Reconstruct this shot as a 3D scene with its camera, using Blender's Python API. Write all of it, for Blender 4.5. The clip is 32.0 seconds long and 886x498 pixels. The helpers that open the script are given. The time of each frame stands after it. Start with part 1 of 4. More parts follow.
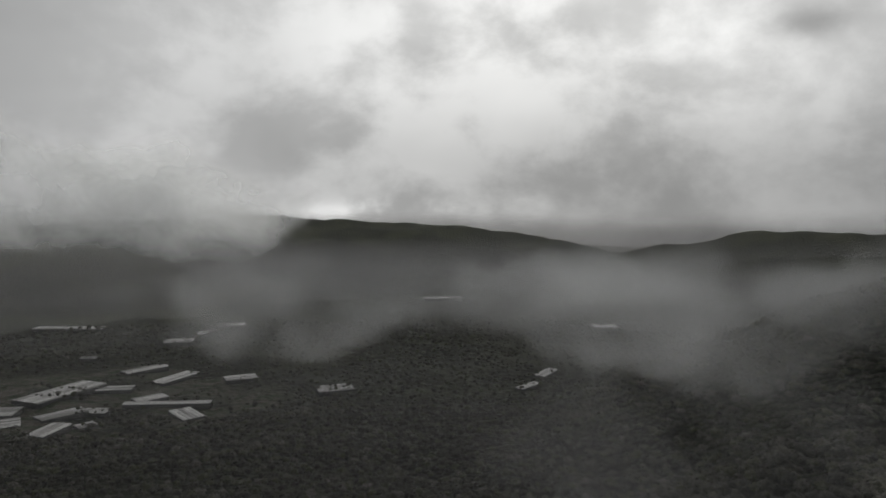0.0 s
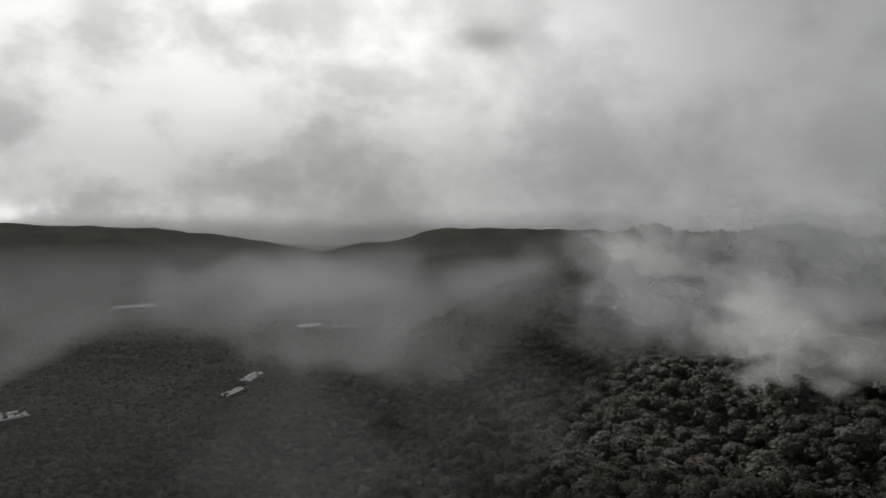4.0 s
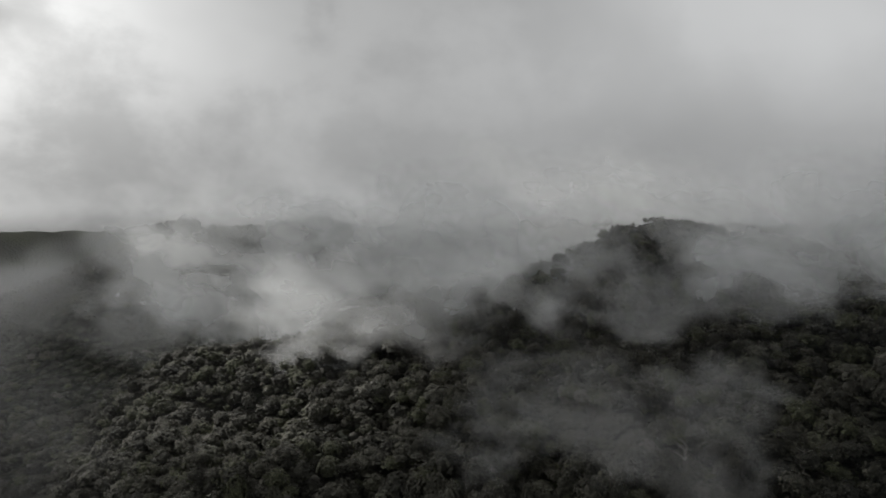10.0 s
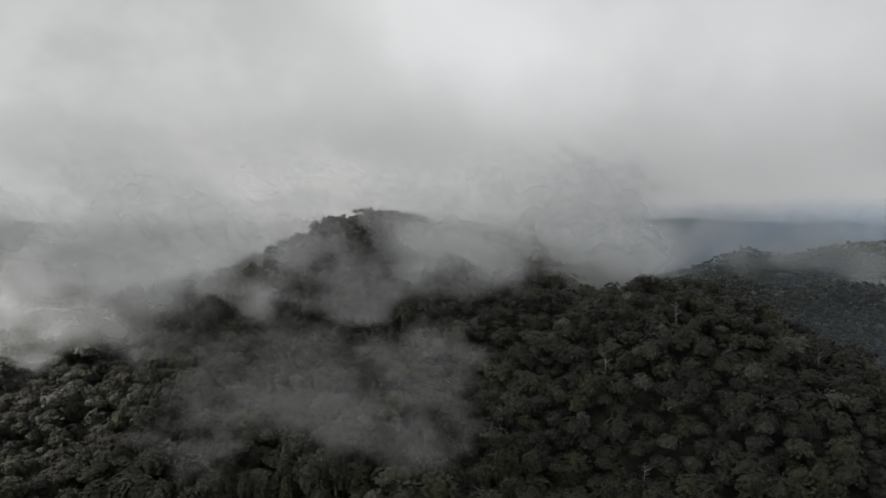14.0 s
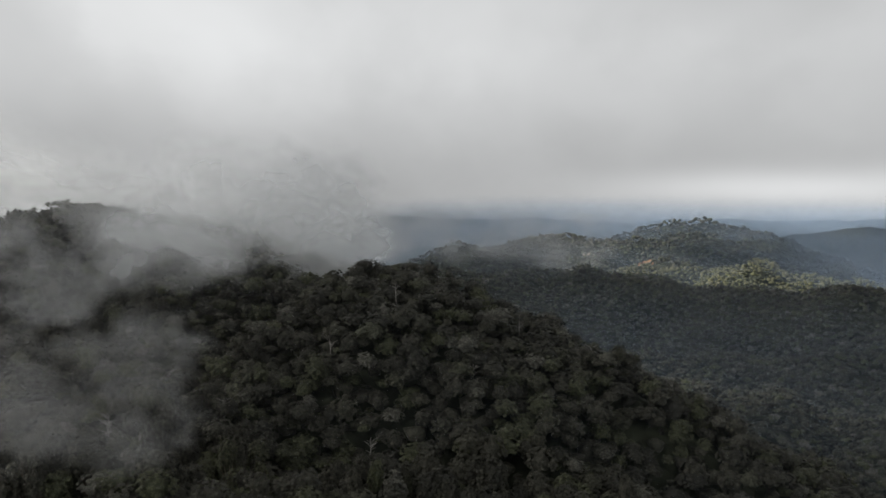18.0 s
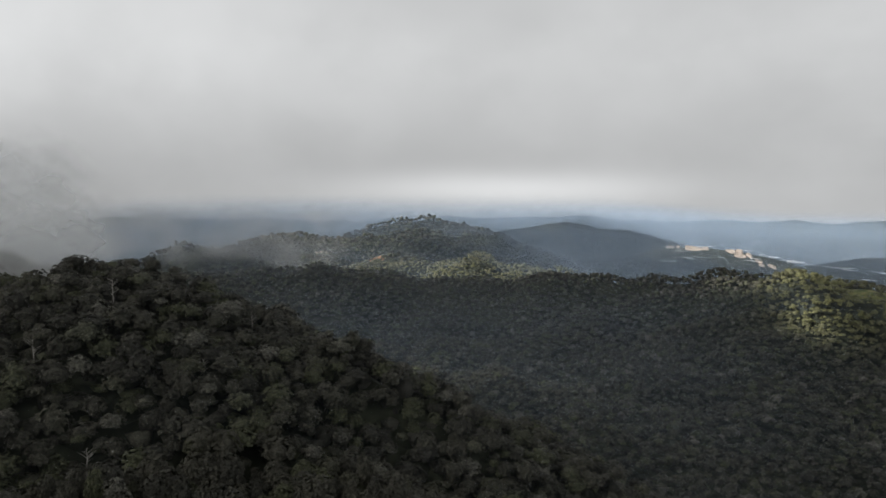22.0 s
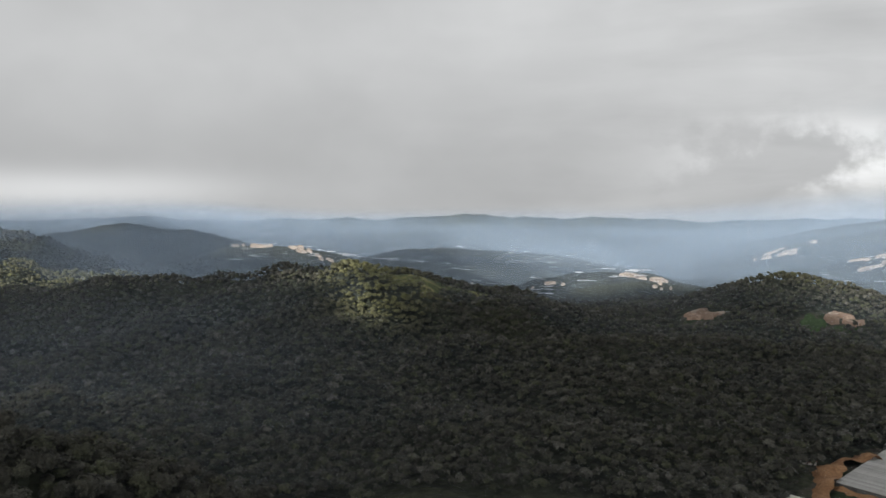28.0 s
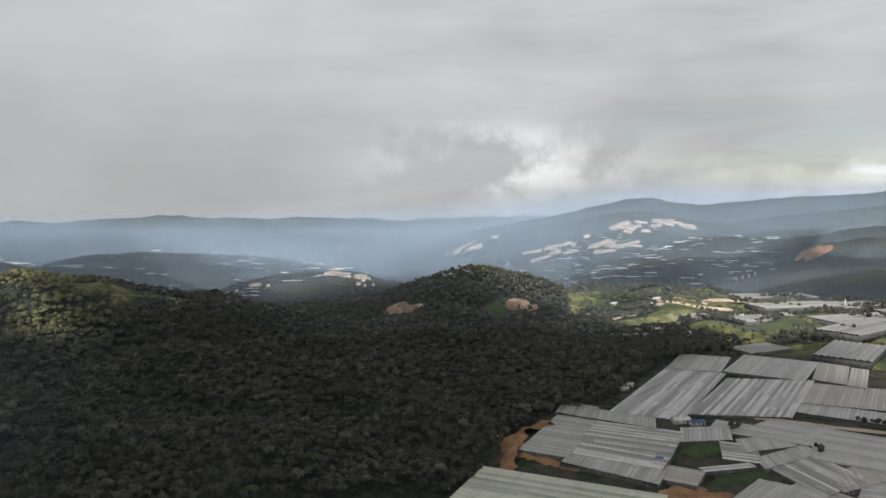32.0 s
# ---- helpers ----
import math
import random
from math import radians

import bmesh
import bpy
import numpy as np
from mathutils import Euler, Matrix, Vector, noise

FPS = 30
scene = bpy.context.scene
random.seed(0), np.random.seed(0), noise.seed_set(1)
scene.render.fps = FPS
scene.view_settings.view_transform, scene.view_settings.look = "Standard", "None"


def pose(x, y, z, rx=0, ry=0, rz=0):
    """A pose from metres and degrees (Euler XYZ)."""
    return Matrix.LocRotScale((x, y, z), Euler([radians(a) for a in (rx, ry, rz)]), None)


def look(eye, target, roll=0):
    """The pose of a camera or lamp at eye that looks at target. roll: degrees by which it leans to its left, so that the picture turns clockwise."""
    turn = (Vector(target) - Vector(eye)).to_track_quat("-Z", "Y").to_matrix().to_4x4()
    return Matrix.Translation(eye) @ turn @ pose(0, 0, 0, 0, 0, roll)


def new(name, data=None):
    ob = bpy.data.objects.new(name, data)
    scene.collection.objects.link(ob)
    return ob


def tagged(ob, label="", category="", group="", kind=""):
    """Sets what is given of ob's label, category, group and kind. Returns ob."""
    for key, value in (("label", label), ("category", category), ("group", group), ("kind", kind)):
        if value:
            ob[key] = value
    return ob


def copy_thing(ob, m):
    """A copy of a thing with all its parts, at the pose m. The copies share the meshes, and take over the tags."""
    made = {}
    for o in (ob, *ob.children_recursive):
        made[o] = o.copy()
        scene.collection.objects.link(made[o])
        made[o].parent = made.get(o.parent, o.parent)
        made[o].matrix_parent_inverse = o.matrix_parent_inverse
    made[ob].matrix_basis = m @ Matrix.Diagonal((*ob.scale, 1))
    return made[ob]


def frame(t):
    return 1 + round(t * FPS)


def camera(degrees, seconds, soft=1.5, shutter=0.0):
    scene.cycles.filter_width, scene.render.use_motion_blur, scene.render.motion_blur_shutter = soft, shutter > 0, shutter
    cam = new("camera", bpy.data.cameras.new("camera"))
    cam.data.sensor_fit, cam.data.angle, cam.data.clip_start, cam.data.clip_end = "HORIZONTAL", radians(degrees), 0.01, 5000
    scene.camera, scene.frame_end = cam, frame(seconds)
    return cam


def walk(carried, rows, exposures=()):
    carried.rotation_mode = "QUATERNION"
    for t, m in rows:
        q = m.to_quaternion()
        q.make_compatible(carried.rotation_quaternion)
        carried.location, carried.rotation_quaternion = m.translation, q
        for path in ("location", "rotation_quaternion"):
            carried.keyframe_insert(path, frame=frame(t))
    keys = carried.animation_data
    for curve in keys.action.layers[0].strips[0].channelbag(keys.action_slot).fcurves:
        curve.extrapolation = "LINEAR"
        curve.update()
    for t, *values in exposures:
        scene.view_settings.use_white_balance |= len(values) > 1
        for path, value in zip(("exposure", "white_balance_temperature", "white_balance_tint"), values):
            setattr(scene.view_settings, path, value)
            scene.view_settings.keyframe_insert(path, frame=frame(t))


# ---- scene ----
EXPOSURES = ((0, -0.75), (3, -0.65), (6, -0.5), (9, -0.4), (11, -0.2), (13, 0.02), (19, 0.15), (25, 0.18), (29, 0.08), (32, 0.05))
cam = camera(61.4, 32.0)
HEIGHTS = ((0, 4, 8, 12, 16, 20, 24, 28, 32), (221.6, 222.0, 218.0, 213.0, 206.8, 202.0, 198.0, 195.8, 195.6))


def heading(t, yaw):
    """The hovering camera sinks slowly while it turns: yaw in degrees clockwise from north (+y)."""
    return (t, pose(0, 0, float(np.interp(t, *HEIGHTS)), 90 - 4.18, 0, -yaw))


walk(cam, [heading(t, yaw) for t, yaw in (
    (0, -0), (0.5, 2.62), (1, 5.21), (1.5, 7.81), (2, 10.75), (2.5, 13.7),
    (4.5, 25.56), (5, 28.47), (6, 33.95), (7, 39.88), (8, 45.62), (9, 51.7),
    (10, 57.67), (11, 63.16), (12, 68.69), (13, 74.12), (14, 79.53), (14.5, 82.26),
    (16.5, 93.06), (17, 95.65), (18, 100.67), (19, 105.79), (20, 110.76), (21, 115.86),
    (22, 121.05), (23, 126.23), (24, 131.53), (25, 137), (25.5, 139.72), (27.5, 150.75),
    (28, 153.59), (29, 159.27), (30, 165), (31, 170.58), (32, 176.03),
)], exposures=EXPOSURES)

# ---- world, sun ----
SUN_AZ, SUN_EL = 6.0, 38.0
SUN_WAY = Vector((math.sin(radians(SUN_AZ)) * math.cos(radians(SUN_EL)), math.cos(radians(SUN_AZ)) * math.cos(radians(SUN_EL)), math.sin(radians(SUN_EL))))


class Net:
    """A small helper that writes node trees as expressions."""

    def __init__(self, tree):
        self.tree, self.nodes, self.links = tree, tree.nodes, tree.links
        self.nodes.clear()

    def add(self, kind, ins=None, **props):
        node = self.nodes.new(kind)
        for key, value in props.items():
            if key == "operation":
                node.operation = value
            elif key == "use_clamp":
                node.use_clamp = value
            elif key == "data_type":
                node.data_type = value
            elif key == "attribute_name":
                node.attribute_name = value
            elif key == "interpolation_type":
                node.interpolation_type = value
            elif key == "feature":
                node.feature = value
        for key, value in (ins or {}).items():
            self.put(node.inputs[key], value)
        return node

    def put(self, socket, value):
        if isinstance(value, bpy.types.NodeSocket):
            self.links.new(value, socket)
        else:
            socket.default_value = value

    def math(self, op, a, b=0.0, c=0.0, clamp=False):
        node = self.add("ShaderNodeMath", {0: a, 1: b, 2: c}, operation=op, use_clamp=clamp)
        return node.outputs[0]

    def mul(self, a, b):
        return self.math("MULTIPLY", a, b)

    def plus(self, a, b):
        return self.math("ADD", a, b)

    def minus(self, a, b):
        return self.math("SUBTRACT", a, b)

    def step(self, x, lo, hi, to_lo=0.0, to_hi=1.0):
        """A smooth step of x from lo to hi."""
        node = self.add("ShaderNodeMapRange", {"Value": x, "From Min": lo, "From Max": hi, "To Min": to_lo, "To Max": to_hi}, interpolation_type="SMOOTHSTEP", clamp=True)
        return node.outputs[0]

    def bell(self, x, mid, width):
        d = self.math("DIVIDE", self.minus(x, mid), width)
        return self.math("POWER", 2.718, self.mul(self.mul(d, d), -1.0))

    def noise(self, at, scale, detail=4.0, rough=0.55, warp=0.0, kind="Fac"):
        node = self.add("ShaderNodeTexNoise", {"Vector": at, "Scale": scale, "Detail": detail, "Roughness": rough, "Distortion": warp})
        return node.outputs[kind]

    def mix(self, fac, a, b):
        node = self.add("ShaderNodeMix", data_type="RGBA")
        for socket, value in ((node.inputs[0], fac), (node.inputs[6], a), (node.inputs[7], b)):
            self.put(socket, value if isinstance(value, bpy.types.NodeSocket) or socket == node.inputs[0] else (*value, 1.0)[:4])
        return node.outputs[2]

    def scaled(self, at, x, y, z):
        return self.add("ShaderNodeVectorMath", {0: at, 1: (x, y, z)}, operation="MULTIPLY").outputs[0]


def build_world():
    world = bpy.data.worlds.new("sky")
    scene.world = world
    world.use_nodes = True
    net = Net(world.node_tree)
    way = net.add("ShaderNodeTexCoord").outputs["Generated"]
    sep = net.add("ShaderNodeSeparateXYZ", {0: way})
    x, y, z = sep.outputs
    bearing = net.mul(net.math("ARCTAN2", x, y), 57.2958)
    az = net.plus(bearing, net.mul(net.math("LESS_THAN", bearing, -110.0), 360.0))
    el = net.mul(net.math("ARCSINE", z), 57.2958)
    sky = net.add("ShaderNodeTexSky")
    sky.sky_type, sky.sun_disc, sky.sun_elevation, sky.sun_rotation = "NISHITA", False, radians(SUN_EL), radians(SUN_AZ)
    blue = net.add("ShaderNodeVectorMath", {0: sky.outputs[0], 1: (0.1, 0.1, 0.1)}, operation="MULTIPLY").outputs[0]
    # the cloud cover: soft billows stretched along the horizon, broken and bright round the sun, a grey sheet away from it
    flat = net.scaled(way, 1.0, 1.0, 1.35)
    big = net.noise(flat, 2.3, 4.0, 0.5, 0.2)
    puffs = net.noise(flat, 5.0, 8.0, 0.55, 0.1)
    streaks = net.noise(net.scaled(way, 1.0, 1.0, 6.0), 4.0, 6.0, 0.55, 0.4)
    broken = net.bell(az, 8.0, 44.0)

    def along(stops):
        """A brightness that changes smoothly with the bearing, from -40 to 220 degrees."""
        ramp = net.add("ShaderNodeValToRGB", {0: net.add("ShaderNodeMapRange", {"Value": az, "From Min": -40.0, "From Max": 220.0}).outputs[0]})
        ramp.color_ramp.interpolation = "B_SPLINE"
        while len(ramp.color_ramp.elements) < len(stops):
            ramp.color_ramp.elements.new(0.5)
        for element, (bearing_at, value) in zip(ramp.color_ramp.elements, stops):
            element.position, element.color = (bearing_at + 40) / 260, (value / 2, value / 2, value / 2, 1)
        return net.mul(net.add("ShaderNodeSeparateColor", {0: ramp.outputs[0]}).outputs[0], 2.0)

    upper = along(((-40, 0.55), (-20, 0.85), (-2, 1.45), (14, 1.35), (27, 1.18), (40, 0.70), (55, 0.43), (75, 0.66), (100, 0.61), (126, 0.51), (150, 0.55), (180, 0.56), (210, 0.6)))
    lower = along(((-40, 0.6), (-20, 0.9), (-8, 0.85), (4, 0.75), (16, 0.6), (32, 0.56), (50, 0.43), (75, 0.44), (100, 0.40), (126, 0.42), (150, 0.44), (180, 0.46), (210, 0.5)))
    up = net.step(el, 0.0, 12.0)
    level = net.plus(net.mul(lower, net.minus(1.0, up)), net.mul(upper, up))
    swing = net.plus(net.mul(net.minus(big, 0.5), net.plus(0.62, net.mul(broken, 0.45))), net.mul(net.step(puffs, 0.38, 0.6, -0.5, 0.5), net.plus(0.04, net.mul(broken, 0.36))))
    level = net.mul(level, net.plus(1.0, swing))
    level = net.plus(level, net.mul(net.mul(net.bell(az, 126.0, 12.0), net.bell(el, 0.4, 1.3)), 0.26))
    white = net.mul(net.mul(net.bell(az, 181.0, 8.0), net.bell(el, 2.4, 2.4)), net.step(puffs, 0.44, 0.56))
    white = net.plus(white, net.mul(net.mul(net.bell(az, 206.0, 10.0), net.bell(el, 1.0, 1.6)), net.step(puffs, 0.45, 0.56)))
    level = net.plus(level, net.mul(white, 0.5))
    level = net.plus(level, net.mul(net.mul(net.minus(streaks, 0.5), net.bell(az, 190.0, 28.0)), 0.25))
    rims = net.mul(net.mul(net.bell(az, -5.5, 6.0), net.bell(el, -1.3, 0.7)), net.step(puffs, 0.40, 0.55))
    level = net.plus(level, net.mul(rims, 0.5))
    level = net.mul(level, net.minus(1.0, net.mul(net.mul(net.bell(az, 26.0, 2.6), net.bell(el, 11.6, 1.1)), 0.45)))
    level = net.math("MINIMUM", net.math("MAXIMUM", level, 0.16), 1.7)
    level = net.mul(level, net.step(el, 16.0, 42.0, 1.0, 0.34))
    grey = net.mix(net.bell(az, 10.0, 40.0), (0.975, 0.988, 0.997), (1.0, 1.0, 0.985))
    cloud = net.add("ShaderNodeVectorMath", {0: grey, "Scale": level}, operation="SCALE").outputs[0]
    gap = net.mul(net.mul(net.step(az, 176.0, 200.0), net.step(el, 9.0, 0.0)), net.step(streaks, 0.58, 0.42, 0.0, 0.55))
    out = net.mix(gap, cloud, blue)
    back = net.add("ShaderNodeBackground", {"Color": out, "Strength": 1.0})
    net.links.new(back.outputs[0], net.add("ShaderNodeOutputWorld").inputs[0])


build_world()
sun = new("sun", bpy.data.lights.new("sun", "SUN"))
sun.data.energy, sun.data.angle, sun.data.color = 5.0, radians(0.55), (1.0, 0.96, 0.90)
sun.matrix_world = look(SUN_WAY * 100, (0, 0, 0))


# ---- materials ----
def material(name):
    made = bpy.data.materials.new(name)
    made.use_nodes = True
    return made, Net(made.node_tree)


def finish(net, shader):
    net.links.new(shader, net.add("ShaderNodeOutputMaterial").inputs["Surface"])


def principled(net, color, rough, bump=None, strength=0.5, distance=0.1, **more):
    ins = {"Base Color": color if isinstance(color, bpy.types.NodeSocket) else (*color, 1.0), "Roughness": rough}
    ins.update({k.replace("_", " "): v for k, v in more.items()})
    if bump is not None:
        ins["Normal"] = net.add("ShaderNodeBump", {"Height": bump, "Strength": strength, "Distance": distance}).outputs[0]
    return net.add("ShaderNodeBsdfPrincipled", ins).outputs[0]


def foliage_material(name, single):
    """Leaves whose tint changes from tree to tree: by the object, or by a number kept with each crown of a forest."""
    made, net = material(name)
    tint = net.add("ShaderNodeObjectInfo").outputs["Random"] if single else net.add("ShaderNodeAttribute", attribute_name="tint").outputs["Fac"]
    island = net.add("ShaderNodeNewGeometry").outputs["Random Per Island"]
    at = net.add("ShaderNodeTexCoord").outputs["Object"]
    leaf = net.noise(at, 1.1, 4.0, 0.65)
    fine = net.noise(at, 3.4, 3.0, 0.6)
    base = net.mix(net.step(tint, 0.0, 0.6), (0.044, 0.042, 0.036), (0.084, 0.080, 0.063))
    base = net.mix(net.step(tint, 0.62, 0.82), base, (0.098, 0.108, 0.056))
    base = net.mix(net.step(tint, 0.90, 0.96), base, (0.18, 0.175, 0.15))
    # Paler, yellower growth, which also paints the sunlit patches into the leaf colour.
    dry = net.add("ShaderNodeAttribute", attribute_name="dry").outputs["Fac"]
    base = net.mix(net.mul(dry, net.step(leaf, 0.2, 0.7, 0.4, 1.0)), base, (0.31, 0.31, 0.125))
    base = net.mix(net.mul(net.step(island, 0.5, 1.0), 0.5), base, (0.125, 0.125, 0.09))
    # Shade in the gaps between leaves, darkened in the colour itself.
    base = net.mix(net.step(leaf, 0.40, 0.60, 0.55, 0.0), base, (0.019, 0.021, 0.016))
    base = net.mix(net.step(fine, 0.42, 0.58, 0.5, 0.0), base, (0.022, 0.024, 0.018))
    finish(net, principled(net, base, 0.65, net.plus(leaf, net.mul(fine, 0.4)), 1.0, 0.7, Specular_IOR_Level=0.25))
    return made


def ground_material():
    made, net = material("ground")
    at = net.add("ShaderNodeTexCoord").outputs["Object"]
    kind = net.add("ShaderNodeAttribute", attribute_name="open").outputs["Fac"]
    tilled = net.add("ShaderNodeAttribute", attribute_name="soil").outputs["Fac"]
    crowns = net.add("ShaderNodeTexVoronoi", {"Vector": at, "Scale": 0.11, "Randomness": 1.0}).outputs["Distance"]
    big = net.noise(at, 0.006, 5.0, 0.6)
    mid = net.noise(at, 0.05, 5.0, 0.65)
    # Shade between the far crowns painted in: cells darken towards their edges.
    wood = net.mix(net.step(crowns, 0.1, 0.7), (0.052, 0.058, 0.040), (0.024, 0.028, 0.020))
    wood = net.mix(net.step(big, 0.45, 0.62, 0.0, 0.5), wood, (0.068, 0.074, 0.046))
    grass = net.mix(net.step(mid, 0.38, 0.62), (0.072, 0.094, 0.034), (0.22, 0.205, 0.085))
    grass = net.mix(net.step(net.noise(at, 0.013, 5.0, 0.6), 0.46, 0.56, 0.0, 0.8), grass, (0.045, 0.065, 0.028))
    grass = net.mix(net.step(net.noise(at, 0.022, 4.0, 0.6), 0.6, 0.66, 0.0, 0.7), grass, (0.30, 0.27, 0.17))
    soil = net.mix(net.step(mid, 0.42, 0.6), (0.085, 0.078, 0.064), (0.03, 0.045, 0.02))
    base = net.mix(net.step(kind, 0.2, 0.8), wood, grass)
    base = net.mix(net.step(tilled, 0.2, 0.8), base, soil)
    height = net.mul(net.minus(1.0, crowns), net.step(kind, 0.8, 0.2))
    finish(net, principled(net, base, 0.85, height, 1.0, 5.0, Specular_IOR_Level=0.2))
    return made


def mist_body(net, alpha, tint, back):
    body = net.add("ShaderNodeMixShader", {0: back, 1: net.add("ShaderNodeBsdfDiffuse", {"Color": tint}).outputs[0], 2: net.add("ShaderNodeBsdfTranslucent", {"Color": tint}).outputs[0]})
    clear = net.add("ShaderNodeBsdfTransparent")
    finish(net, net.add("ShaderNodeMixShader", {0: alpha, 1: clear.outputs[0], 2: body.outputs[0]}).outputs[0])


def torn_mist_material(name, color, low, high, back=0.5):
    """Torn drifting cloud: billows and wisps that run on from one layer of a bank into the next."""
    made, net = material(name)
    at = net.add("ShaderNodeCombineXYZ", {0: net.add("ShaderNodeAttribute", attribute_name="across").outputs["Fac"], 1: net.add("ShaderNodeAttribute", attribute_name="upward").outputs["Fac"], 2: net.add("ShaderNodeAttribute", attribute_name="inward").outputs["Fac"]}).outputs[0]
    edge = net.add("ShaderNodeAttribute", attribute_name="thickness").outputs["Fac"]
    amount = net.add("ShaderNodeAttribute", attribute_name="amount").outputs["Fac"]
    billow = net.plus(net.mul(net.noise(at, 1.0, 2.0, 0.45, 0.35), 0.66), net.mul(net.noise(at, 2.7, 3.0, 0.5, 0.4), 0.34))
    billow = net.plus(net.mul(net.minus(billow, 0.5), 2.4), 0.5)
    alpha = net.mul(net.mul(net.step(net.plus(billow, net.mul(net.minus(edge, 1.0), 0.75)), low, high), net.step(edge, 0.0, 0.35)), amount)
    mist_body(net, alpha, (*color, 1), back)
    return made


def mist_material(name, color, scale, low, high, back=0.5, south=None):
    """Water droplets: light passes between them, or is scattered forwards and back. south: another tint towards the open south."""
    made, net = material(name)
    geo = net.add("ShaderNodeNewGeometry").outputs["Position"]
    edge = net.add("ShaderNodeAttribute", attribute_name="thickness").outputs["Fac"]
    flat = net.scaled(geo, 1.0, 1.0, 1.3)
    billow = net.plus(net.mul(net.noise(flat, scale, 3.0, 0.5, 0.9), 0.55), net.mul(net.noise(flat, scale * 2.9, 5.0, 0.6, 0.3), 0.45))
    billow = net.plus(net.mul(net.minus(billow, 0.5), 2.0), 0.5)
    amount = net.add("ShaderNodeAttribute", attribute_name="amount").outputs["Fac"]
    alpha = net.mul(net.mul(net.step(net.plus(billow, net.mul(net.minus(edge, 1.0), 0.5)), low, high), net.step(edge, 0.0, 0.5)), amount)
    tint = (*color, 1)
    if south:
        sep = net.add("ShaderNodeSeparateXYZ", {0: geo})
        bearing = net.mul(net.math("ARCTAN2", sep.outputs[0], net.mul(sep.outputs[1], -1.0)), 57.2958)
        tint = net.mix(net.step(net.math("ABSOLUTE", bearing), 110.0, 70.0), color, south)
    mist_body(net, alpha, tint, back)
    return made


def plain_material(name, dark, light, scale, rough=0.8, bump=0.3, vary=0.25, **more):
    """A mottled surface: two tones by grain and stains, each piece a little different."""
    made, net = material(name)
    at = net.add("ShaderNodeTexCoord").outputs["Object"]
    grain, stain = net.noise(at, scale * 6, 4.0, 0.65), net.noise(at, scale, 4.0, 0.6, 0.5)
    base = net.mix(net.step(net.plus(net.mul(grain, 0.4), net.mul(stain, 0.6)), 0.35, 0.65), dark, light)
    shade = net.step(net.add("ShaderNodeObjectInfo").outputs["Random"], 0.0, 1.0, 1.0 - vary, 1.0)
    base = net.add("ShaderNodeVectorMath", {0: base, "Scale": shade}, operation="SCALE").outputs[0]
    finish(net, principled(net, base, rough, grain, bump, 0.3, **more))
    return made


def sheeting_material(name, dark, light):
    """Weathered plastic film on arches: strips of differing age, dust and a dull sheen."""
    made, net = material(name)
    at = net.add("ShaderNodeTexCoord").outputs["Object"]
    chance = net.add("ShaderNodeObjectInfo").outputs["Random"]
    cells = net.add("ShaderNodeTexVoronoi", {"Vector": net.add("ShaderNodeVectorMath", {0: net.scaled(at, 0.022, 0.0, 0.0), 1: net.add("ShaderNodeCombineXYZ", {0: net.mul(chance, 40.0)}).outputs[0]}, operation="ADD").outputs[0], "Scale": 1.0}).outputs["Color"]
    age = net.add("ShaderNodeSeparateXYZ", {0: cells}).outputs[0]
    dirt = net.noise(at, 0.25, 5.0, 0.65, 0.8)
    base = net.mix(net.step(net.plus(net.mul(age, 0.35), net.mul(chance, 0.65)), 0.1, 0.9), dark, light)
    base = net.mix(net.step(dirt, 0.48, 0.75, 0.0, 0.55), base, (0.27, 0.26, 0.23))
    finish(net, principled(net, base, 0.42, dirt, 0.15, 0.2, Specular_IOR_Level=0.4))
    return made


FOLIAGE, TREE_LEAVES, GROUND = foliage_material("foliage", False), foliage_material("tree_leaves", True), ground_material()
BARK = plain_material("bark", (0.10, 0.08, 0.06), (0.22, 0.19, 0.15), 0.8)
DEADWOOD = plain_material("dead_wood", (0.22, 0.205, 0.185), (0.36, 0.345, 0.32), 0.8)
EARTH = plain_material("red_earth", (0.24, 0.12, 0.055), (0.46, 0.26, 0.13), 0.08, 0.9, 0.8)
SCAR = plain_material("raw_clay", (0.20, 0.125, 0.085), (0.42, 0.31, 0.235), 0.1, 0.9, 0.9)
PALE_EARTH = plain_material("pale_earth", (0.37, 0.29, 0.225), (0.57, 0.49, 0.41), 0.03, 0.9, 0.8)
POST = plain_material("galvanised_post", (0.22, 0.22, 0.21), (0.35, 0.35, 0.34), 0.5, 0.6)
NETTING = plain_material("shade_netting", (0.05, 0.055, 0.055), (0.14, 0.14, 0.135), 0.3, 0.8)
WHITE_ROOF = plain_material("white_roof", (0.58, 0.58, 0.57), (0.76, 0.76, 0.75), 0.3, 0.6)
RUST_ROOF = plain_material("rusty_roof", (0.22, 0.10, 0.07), (0.36, 0.19, 0.14), 0.3, 0.7)
BLUE_SHEET = plain_material("blue_tarpaulin", (0.06, 0.12, 0.34), (0.10, 0.18, 0.45), 0.4, 0.6)
WALL_PAINT = plain_material("painted_wall", (0.45, 0.43, 0.40), (0.62, 0.60, 0.56), 0.3, 0.8)
DARK_GAP = plain_material("window_dark", (0.03, 0.03, 0.035), (0.06, 0.06, 0.065), 0.5, 0.3)
CROP = plain_material("crop_green", (0.035, 0.065, 0.022), (0.065, 0.12, 0.035), 0.15, 0.9, 0.8)
SHEETING = sheeting_material("plastic_sheeting", (0.27, 0.27, 0.265), (0.72, 0.72, 0.72))
